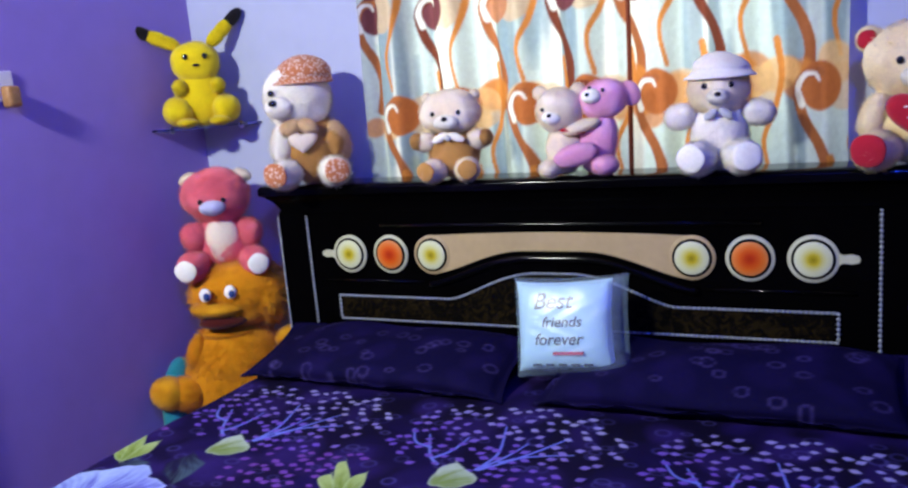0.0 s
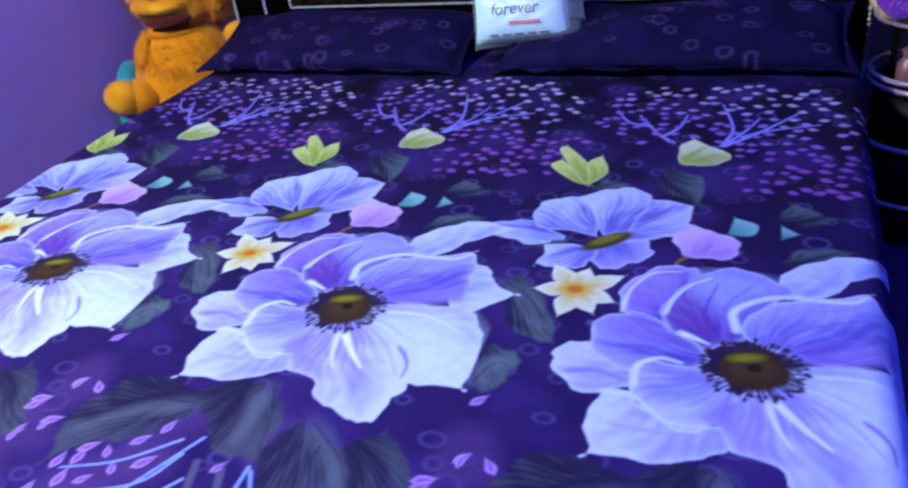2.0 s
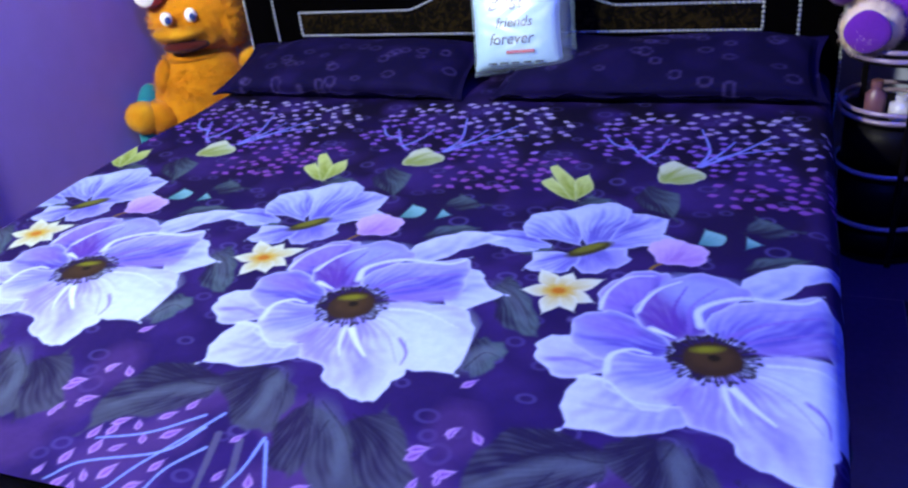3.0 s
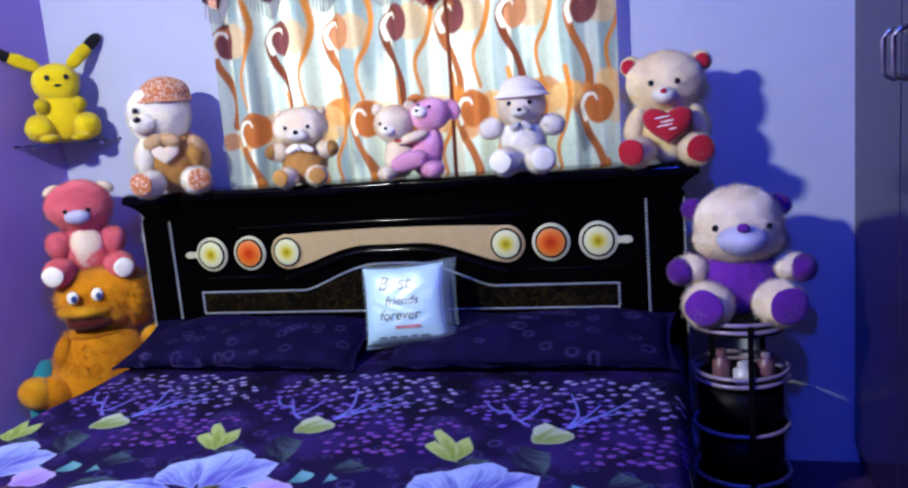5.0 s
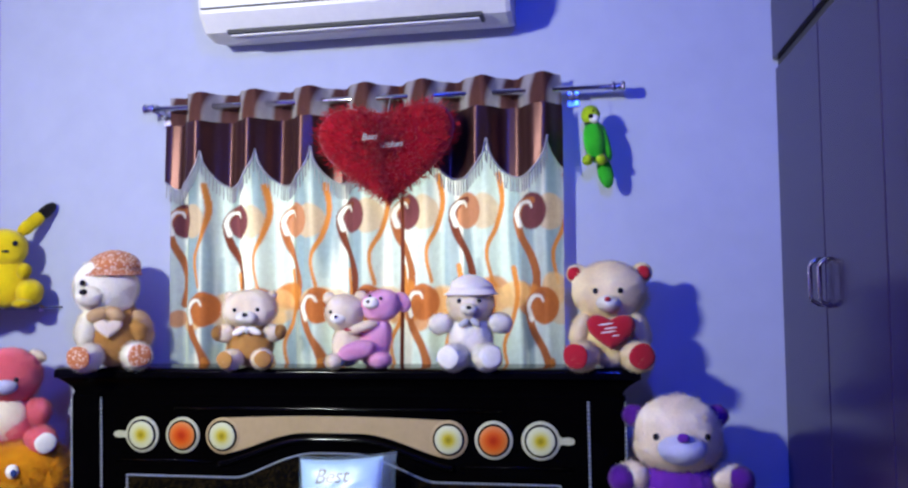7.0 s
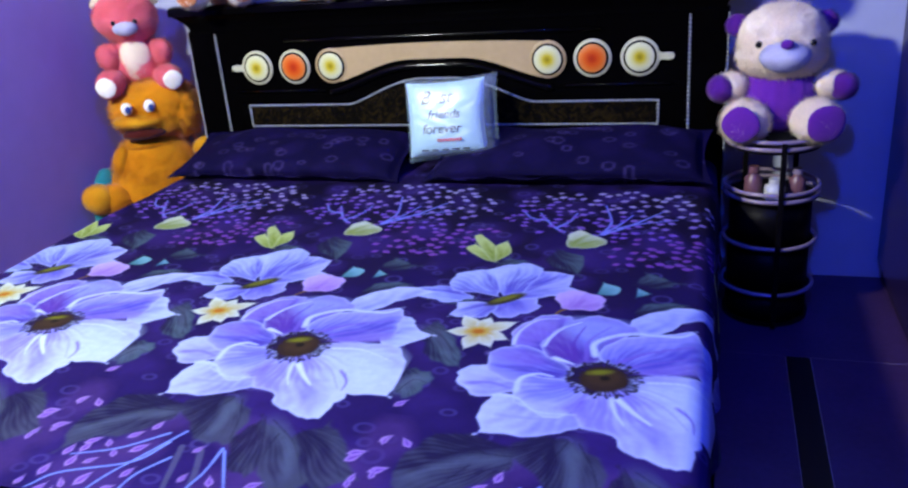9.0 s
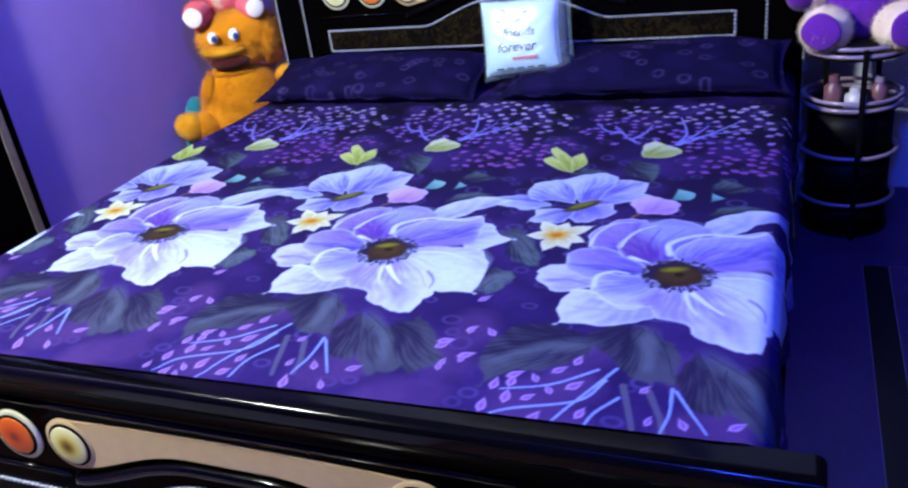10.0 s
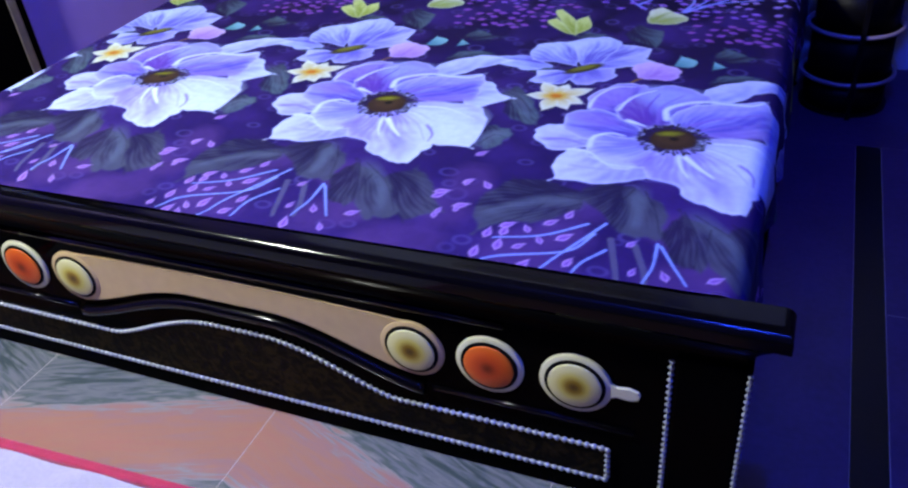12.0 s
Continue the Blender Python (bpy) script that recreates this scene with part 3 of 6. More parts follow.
tagged(part("mattress", box(-0.90, 0.90, -1.838, -0.006, 0.272, TOP - 0.010, 0.03, 3), M["mattress"], None, "", True),
       "thick mattress under the flowered sheet", "mattress")

# ---- the flowered bed sheet ----
DARK, DARK2 = (0.037, 0.014, 0.118), (0.064, 0.026, 0.185)
LAV2, WHITE = (0.33, 0.28, 0.76), (0.66, 0.66, 0.88)
PERIOD, FX, FY = 0.6205, 0.118, -1.365
sheet_print = Cloth(0.0, PERIOD, -0.62, 1.45, 0.0019, DARK, PERIOD)   # x and y from the middle of the great flower
PR = random.Random(4)


def mm(*v):
    return [(a / 1000, b / 1000) for a, b in zip(v[::2], v[1::2])]


# light along the bed put into the ground: brighter foot, darker by the pillows
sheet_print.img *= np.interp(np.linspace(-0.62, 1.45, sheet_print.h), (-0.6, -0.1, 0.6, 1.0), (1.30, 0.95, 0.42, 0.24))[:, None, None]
for _ in range(150):                                            # cloudy ground and faint rings
    c = (PR.random() * PERIOD, PR.uniform(-0.6, 1.4))
    sheet_print.disc(c, PR.uniform(0.03, 0.10), PR.uniform(0.02, 0.07), DARK2 if PR.random() < 0.6 else (0.020, 0.007, 0.085), PR.random() * 3, 0.03, 0.5)
for _ in range(170):
    c = (PR.random() * PERIOD, PR.uniform(-0.6, 1.4))
    sheet_print.ring(c, PR.uniform(0.010, 0.019), 0.007, (0.15, 0.105, 0.33), PR.uniform(0.25, 0.55), PR.uniform(0.6, 1.0))
for _ in range(16):
    c = (PR.random() * PERIOD, PR.uniform(-0.58, -0.2))
    sheet_print.disc(c, PR.uniform(0.04, 0.09), PR.uniform(0.03, 0.06), (0.120, 0.050, 0.210), PR.random() * 3, 0.03, 0.6)
GREY, GREYD = (0.098, 0.102, 0.140), (0.024, 0.017, 0.058)
for i, (pts, root) in enumerate(((mm(-256, -403, -282, -304, -246, -229, -136, -222, -108, -288, -160, -338, -227, -368), (-0.10, -0.25)),
                                 (mm(-111, -250, -103, -207, -29, -199, 29, -249, 42, -318, 21, -337, -29, -328), (-0.03, -0.19)),
                                 (mm(139, -295, 183, -236, 234, -285, 283, -359, 231, -405), (0.12, -0.25)),
                                 (mm(61, -385, 42, -318, 57, -250, 139, -295, 211, -382, 183, -418, 162, -423, 120, -382, 105, -398), (0.06, -0.24)),
                                 (mm(231, 115, 253, 159, 326, 72, 345, -3, 300, -2, 259, 47), (0.23, 0.14)),
                                 (mm(257, -123, 255, -43, 291, -36, 314, -72, 288, -126), (0.24, -0.03)),
                                 (mm(-198, 495, -188, 583, -122, 547, -112, 435), (-0.2, 0.58)),
                                 (mm(19, 405, 42, 464, 116, 427, 67, 393), (0.01, 0.40)),
                                 (mm(32, 261, 59, 322, 129, 322, 86, 266), (0.03, 0.26)),
                                 (mm(-320, 470, -300, 520, -250, 500, -262, 455), (-0.33, 0.46)),
                                 (mm(240, 250, 262, 300, 300, 280, 280, 236), (0.23, 0.24)))):
    sheet_print.shape(pts, root, GREYD, GREY if i < 4 else (0.12, 0.165, 0.18), None, 0.55, i, 0.007, 0.88, 17, 0.006, 0.005, 0.45)


def soft_stroke(pts, width, colour, alpha):
    """A brush mark that fades towards its sides."""
    for share in (1.0, 0.72, 0.45, 0.22):
        sheet_print.stroke(pts, width * share, width * share * 0.45, colour, alpha * 0.36)


# pale sheen and thin veins on the leaves
for pts in (mm(-110, -262, -190, -285, -262, -345), mm(-25, -205, -15, -255, -8, -315), mm(240, 128, 285, 85, 325, 20), mm(262, -112, 275, -70, 300, -60), mm(80, -255, 140, -310, 175, -380)):
    soft_stroke(pts, 0.055, (0.18, 0.20, 0.25), 0.15)
for pts in (mm(-108, -256, -185, -262, -270, -300), mm(-108, -272, -165, -315, -225, -366), mm(-150, -258, -200, -238), mm(-170, -290, -205, -350), mm(-30, -200, -48, -262, -45, -325), mm(-12, -202, 18, -262, 34, -320),
            mm(62, -246, 92, -310, 100, -392), mm(80, -250, 150, -305, 205, -385), mm(110, -285, 112, -350), mm(140, -262, 205, -298, 262, -362), mm(238, 128, 290, 90, 336, 10), mm(262, -115, 280, -70, 310, -76)):
    sheet_print.stroke(pts, 0.0032, 0.0018, (0.020, 0.014, 0.055), 0.55)
BRANCH, TWIG = (0.34, 0.42, 0.86), (0.13, 0.11, 0.20)
for pts in (mm(-36, -357, -17, -416, -2, -466), mm(4, -361, 30, -423, 37, -456)):
    sheet_print.stroke(pts, 0.011, 0.008, TWIG)
for pts in (mm(-81, -326, -145, -380, -221, -409), mm(-64, -350, -97, -411, -206, -458, -239, -497), mm(-53, -316, -102, -419, -143, -502),
            mm(-37, -387, -67, -435, -80, -486), mm(37, -346, 40, -408, 32, -457), mm(43, -351, 69, -395, 96, -440)):
    sheet_print.stroke(pts, 0.0048, 0.0030, BRANCH)
PINK = (0.52, 0.25, 0.66)
for k, (x, y) in enumerate(mm(-359, -301, -308, -334, -341, -361, -325, -255, -209, -385, -174, -369, -234, -398, -209, -367, -141, -340, -117, -309, -145, -394,
                              -108, -375, -206, -425, -172, -420, -237, -453, -261, -484, -213, -496, -183, -477, -152, -463, -187, -502, -99, -476, -85, -437)
                           + mm(14, -430, 62, -426, 135, -416, -2, -359, 296, -260, 335, -258, 262, -313, 309, -346, 278, -374, 283, -150, 30, -478, 100, -470)):
    a, s = PR.uniform(0.2, 2.4), PR.uniform(0.62, 1.0)
    ca, sa = math.cos(a) * s, math.sin(a) * s
    leaf = [(x + u * ca - v * sa, y + u * sa + v * ca) for u, v in ((-0.017, 0), (-0.004, 0.009), (0.018, 0.002), (-0.003, -0.0085))]
    sheet_print.shape(leaf, (x, y), (0.34, 0.12, 0.52), PINK, (0.70, 0.46, 0.80), 0.2, k, 0.002, 1.0, 6, 0.003)
    sheet_print.stroke([(x - 0.010 * ca, y - 0.010 * sa), (x + 0.013 * ca, y + 0.013 * sa)], 0.0022, 0.0018, (0.16, 0.06, 0.32), 0.8)
# blossoming tree towards the pillows
for pts in (mm(-96, 700, -80, 790, -110, 921), mm(-96, 700, -60, 770, -29, 853), mm(-90, 705, -40, 760, 22, 847), mm(-90, 700, -20, 790, 58, 904), mm(-60, 750, -10, 790, 90, 830),
            mm(-192, 700, -230, 740, -284, 845), mm(-215, 730, -190, 780, -180, 850), mm(-250, 780, -300, 800, -340, 870)):
    sheet_print.stroke(pts, 0.0090, 0.0040, (0.30, 0.30, 0.84))
blossoms = []
while len(blossoms) < 160:
    low = len(blossoms) >= 118
    x, y = (PR.uniform(-0.06, 0.25), PR.uniform(0.50, 0.72)) if low else (PR.uniform(-0.37, 0.19), PR.uniform(0.68, 1.04))
    if not low and ((x + 0.09) / 0.30) ** 2 + ((y - 0.85) / 0.21) ** 2 > 1:
        continue
    if any((x - a) ** 2 + ((y - b) * 0.8) ** 2 < 0.0215 ** 2 for a, b in blossoms):
        continue
    blossoms.append((x, y))
    pale = min(1, max(0, (y - 0.80) / 0.20 + (x + 0.08) * 1.8 + PR.uniform(-0.25, 0.25)))
    col = (0.40, 0.13, 0.58) if low else tuple(a + (b - a) * pale for a, b in zip((0.40, 0.18, 0.78), (0.78, 0.62, 0.98)))
    a, q = PR.uniform(-0.5, 0.7), PR.uniform(0.8, 1.15)
    ca, sa = math.cos(a) * q, math.sin(a) * q
    bloom = [(x + u * ca - v * sa, y + u * sa + v * ca) for u, v in ((-0.0125, 0), (-0.002, 0.0088), (0.0125, 0.001), (-0.001, -0.0085))]
    sheet_print.shape(bloom, (x, y), [c * 0.75 for c in col], col, None, 0.2, len(blossoms), 0.0022, 1.0, 6)
LEAFY, LEAFY2 = (0.30, 0.36, 0.04), (0.66, 0.70, 0.24)
for pts in (mm(-421, 559, -403, 589, -323, 491, -358, 498), mm(-343, 500, -419, 631, -408, 656, -340, 567, -326, 491), mm(-326, 491, -348, 578, -325, 615, -300, 548)):
    sheet_print.shape(pts, (-0.325, 0.49), LEAFY, LEAFY2, (0.70, 0.74, 0.34), 0.2, 1, 0.002, 1, 18, 0.004)
sheet_print.shape(mm(-168, 608, -177, 678, -153, 722, -79, 664, -90, 616, -134, 600), (-0.17, 0.61), (0.36, 0.42, 0.10), (0.74, 0.74, 0.52), (0.80, 0.80, 0.62), 0.35, 2, 0.002, 1, 10, 0.004, 0.002, 0.5)
for pts in (mm(-57, 340, -50, 399, -12, 382, -19, 346), mm(27, 343, 26, 387, 53, 365)):
    sheet_print.shape(pts, pts[0], (0.10, 0.28, 0.30), (0.28, 0.52, 0.54), None, 0.2, 3)
# the smaller flower behind
UPC = (-0.250, 0.285)
for k, pts in enumerate((mm(-462, 282, -455, 321, -378, 328, -330, 290, -339, 272, -392, 256), mm(-378, 318, -404, 387, -349, 435, -300, 460, -270, 300), mm(-310, 445, -255, 489, -193, 444, -215, 330, -262, 300),
                         mm(-205, 445, -132, 438, -123, 376, -102, 352, -155, 308, -220, 290), mm(-185, 300, -170, 262, -198, 217, -244, 202, -290, 230, -270, 270), mm(-355, 262, -351, 193, -270, 200, -262, 262))):
    sheet_print.shape(pts, UPC, (0.17, 0.14, 0.55), ((0.50, 0.54, 0.88), (0.58, 0.62, 0.91), (0.55, 0.58, 0.90), (0.54, 0.53, 0.88), (0.38, 0.33, 0.74), (0.56, 0.56, 0.89))[k], (0.66, 0.68, 0.94), 0.30, k, 0.002, 1, 11, 0.004, 0.0045, (0.35, -0.35)[k % 2])
sheet_print.disc(UPC, 0.050, 0.018, (0.07, 0.055, 0.02), 0.72, 0.006)
sheet_print.disc((-0.252, 0.290), 0.032, 0.010, (0.22, 0.20, 0.03), 0.72, 0.006)
# pink bud
sheet_print.stroke(mm(-110, 262, -128, 235, -118, 205), 0.007, 0.005, (0.30, 0.16, 0.04))
sheet_print.shape(mm(-130, 277, -142, 328, -111, 350, -61, 340, -34, 309, -50, 265, -102, 257), (-0.10, 0.25), (0.44, 0.22, 0.62), (0.66, 0.44, 0.80), (0.74, 0.54, 0.84), 0.3, 5, 0.002, 1.0, 14, 0.005, 0.003, 0.3)
# the great flower, back petals first
DEEP = (0.11, 0.065, 0.42)
for k, (pts, inner, outer) in enumerate((
        (mm(27, 218, 73, 283, 142, 310, 200, 300, 139, 247, 99, 195, 55, 176), (0.24, 0.24, 0.72), (0.46, 0.46, 0.88)),
        (mm(195, 23, 261, 96, 211, 131, 197, 165, 161, 170, 156, 64), (0.34, 0.34, 0.80), (0.50, 0.52, 0.90)),
        (mm(-190, 95, -198, 154, -167, 209, -116, 230, -89, 210, -105, 124, -108, 54), DEEP, (0.33, 0.22, 0.70)),
        (mm(-77, 27, -136, 105, -106, 176, -58, 236, 17, 219, 46, 187, 16, 145, -6, 72, -33, 48), (0.13, 0.050, 0.38), (0.22, 0.115, 0.54)),
        (mm(-13, 71, -3, 135, 67, 175, 152, 209, 176, 145, 178, 80, 126, 46, 68, 28), (0.15, 0.11, 0.52), (0.42, 0.38, 0.84)),
        (mm(-257, -65, -266, -28, -240, 10, -187, -1, -140, -17, -153, -75, -209, -98), LAV2, (0.46, 0.43, 0.86)),
        (mm(-221, 6, -218, 69, -173, 95, -111, 67, -58, 9, -95, -40, -155, -45), DEEP, (0.36, 0.32, 0.80)),
        (mm(-179, -208, -192, -146, -183, -89, -136, -89, -97, -127, -25, -123, -23, -164, -84, -195), (0.34, 0.30, 0.78), (0.56, 0.54, 0.90)),
        (mm(-140, -102, -152, -38, -129, -9, -50, -23, -17, -57, -39, -125, -82, -140), (0.20, 0.15, 0.60), (0.42, 0.38, 0.84)),
        (mm(169, -142, 253, -131, 242, -13, 201, 36, 123, 35, 45, 12, 70, -34, 142, -77), (0.30, 0.22, 0.74), WHITE),
        (mm(-22, -153, -35, -92, 2, -40, 60, -20, 137, -67, 172, -142, 164, -190, 150, -232, 118, -228, 65, -212, 33, -172), (0.33, 0.24, 0.76), (0.62, 0.61, 0.91)))):
    pale = 0.03 if k in (2, 3, 4, 6) else 0.40
    outer = [a * (1 - pale) + b * pale for a, b in zip(outer, (0.80, 0.83, 0.96))]
    inner = [a * (1 - pale / 3) + b * pale / 3 for a, b in zip(inner, (0.72, 0.74, 0.92))]
    sheet_print.shape(pts, (0, 0), inner, outer, (0.76, 0.77, 0.95), 0.34, k * 1.7, 0.002, 1.0, 11, 0.005, 0.0034, (0.42, -0.42)[k % 2])
# folds, rims and gleams painted over the petals
VIOLET, MAUVE, PALE = (0.170, 0.062, 0.40), (0.28, 0.17, 0.60), (0.74, 0.77, 0.96)
for pts, root, colour, soft, alpha in (
        (mm(-127, 104, -105, 172, -88, 213, -74, 123, -55, 55, -90, 63), (-0.06, 0.05), VIOLET, 0.014, 0.95),
        (mm(-99, 173, -63, 227, 11, 215, 39, 190, -10, 150, -24, 91), (-0.02, 0.08), (0.40, 0.42, 0.88), 0.045, 0.75),
        (mm(-186, 100, -186, 146, -162, 197, -120, 205, -118, 177, -145, 118), (-0.12, 0.08), MAUVE, 0.016, 0.85),
        (mm(46, 33, 129, 80, 181, 90, 172, 55, 87, 27), (0.04, 0.03), MAUVE, 0.014, 0.90),
        (mm(-226, 54, -196, 78, -142, 72, -105, 36, -163, 22), (-0.10, 0.03), MAUVE, 0.020, 0.85),
        (mm(-130, -100, -95, -62, -50, -55, -65, -85), (-0.04, -0.05), (0.28, 0.27, 0.78), 0.020, 0.60),
        (mm(-62, -110, -24, -60, -18, -92, -33, -130), (-0.02, -0.05), MAUVE, 0.016, 0.80),
        (mm(60, -8, 160, 32, 228, -9, 240, -90, 180, -122, 120, -62), (0.05, -0.01), (0.72, 0.77, 0.96), 0.060, 0.80),
        (mm(70, -150, 102, -120, 140, -165, 129, -215, 110, -205), (0.09, -0.12), (0.38, 0.32, 0.82), 0.045, 0.60)):
    sheet_print.shape(pts, root, colour, [0.85 * a + 0.15 * b for a, b in zip(colour, PALE)], None, 0.35, len(pts), soft, alpha, 16)
for pts, width, colour, alpha in (
        (mm(-26, 80, -31, 128, 20, 170, 80, 176, 125, 181, 150, 203), 0.016, PALE, 0.95), (mm(-128, 100, -120, 140, -100, 178, -70, 205), 0.010, PALE, 0.85),
        (mm(-190, 95, -187, 150, -160, 200, -116, 214), 0.010, PALE, 0.7), (mm(18, 62, 72, 108, 152, 148), 0.014, MAUVE, 0.75), (mm(40, 50, 100, 80, 170, 112), 0.012, MAUVE, 0.6),
        (mm(0, 76, 50, 135, 130, 165), 0.012, (0.34, 0.30, 0.78), 0.6), (mm(-60, 60, -72, 120, -60, 190), 0.012, VIOLET, 0.6), (mm(-40, 62, -45, 130, -10, 195), 0.014, MAUVE, 0.5),
        (mm(-146, -70, -148, -28, -122, -4, -90, -8), 0.014, PALE, 0.9), (mm(-185, -92, -140, -92, -98, -128, -30, -124), 0.010, PALE, 0.6), (mm(30, -60, 62, -100, 92, -130), 0.016, (0.88, 0.91, 0.99), 0.9),
        (mm(20, -62, 32, -105, 50, -140), 0.012, (0.82, 0.85, 0.98), 0.7), (mm(-8, -60, -14, -100, 5, -140), 0.012, (0.40, 0.35, 0.82), 0.6), (mm(130, -72, 156, -104, 160, -136), 0.010, MAUVE, 0.65),
        (mm(60, -40, 108, -72, 150, -132), 0.010, (0.46, 0.42, 0.86), 0.6), (mm(-100, 60, -60, 42), 0.014, (0.88, 0.91, 0.99), 0.8), (mm(-240, -60, -200, -50, -160, -62), 0.016, MAUVE, 0.35),
        (mm(70, 2, 140, 8, 215, -20), 0.012, (0.84, 0.87, 0.98), 0.5), (mm(-160, -150, -110, -150, -60, -145), 0.014, (0.44, 0.42, 0.86), 0.5)):
    soft_stroke(pts, width, colour, alpha)
for k in range(70):                                             # stamens
    a, r = 2 * math.pi * k / 70 + PR.uniform(-0.05, 0.05), PR.uniform(0.056, 0.069)
    p0, p1 = (0.036 * math.cos(a), 0.036 * math.sin(a)), (r * math.cos(a), r * math.sin(a) * 0.95)
    sheet_print.stroke([p0, p1], 0.002, 0.002, (0.03, 0.02, 0.03))
    sheet_print.disc(p1, 0.0042, 0.0030, (0.035, 0.022, 0.035), a)
sheet_print.disc((0, 0), 0.044, 0.044, (0.065, 0.032, 0.020), 0, 0.008)
sheet_print.disc((0, 0.004), 0.030, 0.028, (0.090, 0.046, 0.022), 0, 0.014)
sheet_print.disc((-0.010, 0.023), 0.022, 0.008, (0.27, 0.25, 0.02), 0.3, 0.008)
sheet_print.disc((0.002, 0.004), 0.009, 0.008, (0.02, 0.012, 0.01), 0, 0.004)
# white and yellow star flower
DC = (-0.272, 0.134)
for k, (x, y) in enumerate(mm(-337, 123, -321, 198, -261, 196, -202, 185, -205, 112, -232, 78, -282, 60)):
    d = Vector((x - DC[0], y - DC[1]))
    n = Vector((-d.y, d.x)).normalized() * 0.020
    pts = [DC, (DC[0] + d.x * 0.5 + n.x, DC[1] + d.y * 0.5 + n.y), (x, y), (DC[0] + d.x * 0.5 - n.x, DC[1] + d.y * 0.5 - n.y)]
    sheet_print.shape(pts, DC, (0.66, 0.50, 0.16), (0.80, 0.80, 0.62), (0.84, 0.84, 0.74), 0.12, k, 0.002, 1, 10, 0.003)
sheet_print.disc(DC, 0.026, 0.020, (0.72, 0.44, 0.06), 0.2, 0.012, 0.9)
sheet_print.disc(DC, 0.013, 0.010, (0.62, 0.20, 0.02), 0.2, 0.006)

HALF, RAD, DROP = 0.925, 0.045, 0.13
side = HALF - RAD + RAD * math.pi / 2
s_ = np.linspace(-(side + DROP), side + DROP, 860)
S, Q = np.meshgrid(s_, np.linspace(1, 0, 760))
aS = np.abs(S)
foot = np.interp(S, (-0.90, 0.90), (-1.882, -1.846))           # the sheet lies askew over the footboard's back edge
foot = foot + (-1.842 - foot) * np.clip((aS - 0.85) / 0.06, 0, 1)
V = -0.012 + Q * (foot + 0.012)
bend = np.clip((aS - (HALF - RAD)) / RAD, 0, math.pi / 2)
hang = np.maximum(aS - side, 0)
wav = 0.016 * np.sin(V * 21 + 1.3 * np.sin(V * 5)) * np.clip(hang / DROP, 0, 1)
X = np.sign(S) * (np.minimum(aS, HALF - RAD) + RAD * np.sin(bend) + wav + 0.004 * np.clip(hang / 0.03, 0, 1))
Z = TOP - RAD * (1 - np.cos(bend)) - hang * (1 + 0.25 * np.sin(V * 6.0 + 1.0) * np.clip(hang / DROP, 0, 1))
near = np.clip((-1.800 - V) / 0.045, 0, 1)
Z = Z - 0.004 * near ** 2 * (hang == 0)
wr = np.zeros_like(S)
for k in range(14):
    a, f, ph = PR.uniform(0, math.pi), PR.uniform(6, 26), PR.uniform(0, 6)
    wr += np.sin((S * math.cos(a) + V * math.sin(a)) * f + ph) / f
Z = Z + 0.012 * wr * (bend < 1.2) * (1 - 0.96 * near)
skew = np.interp(S, (-0.55, 0.118, 0.74, 1.1), (0.006, 0.0, -0.030, -0.040))
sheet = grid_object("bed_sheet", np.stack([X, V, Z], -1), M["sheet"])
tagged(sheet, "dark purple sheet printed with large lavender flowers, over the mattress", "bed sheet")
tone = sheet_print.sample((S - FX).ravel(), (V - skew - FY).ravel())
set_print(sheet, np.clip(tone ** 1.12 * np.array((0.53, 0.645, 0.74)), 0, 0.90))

# ---- pillows ----


def pillow_mesh(w, d, h, n=70, puff=0.55, rim=(1.0, 1.0)):
    """A stuffed bag: two bulging faces meeting in a thin seam."""
    u = np.linspace(-1, 1, n)
    U, W = np.meshgrid(u, u)
    Ub, Wb = np.clip(np.abs(U) / rim[0], 0, 1), np.clip(np.abs(W) / rim[1], 0, 1)
    bulge = ((1 - Ub ** 2.6) * (1 - Wb ** 2.6)).clip(0) ** puff
    pinch = 1 - 0.06 * (1 - np.abs(U) ** 2) * (np.abs(W) ** 6), 1 - 0.06 * (1 - np.abs(W) ** 2) * (np.abs(U) ** 6)
    return U * w / 2 * pinch[1], W * d / 2 * pinch[0], bulge * h / 2


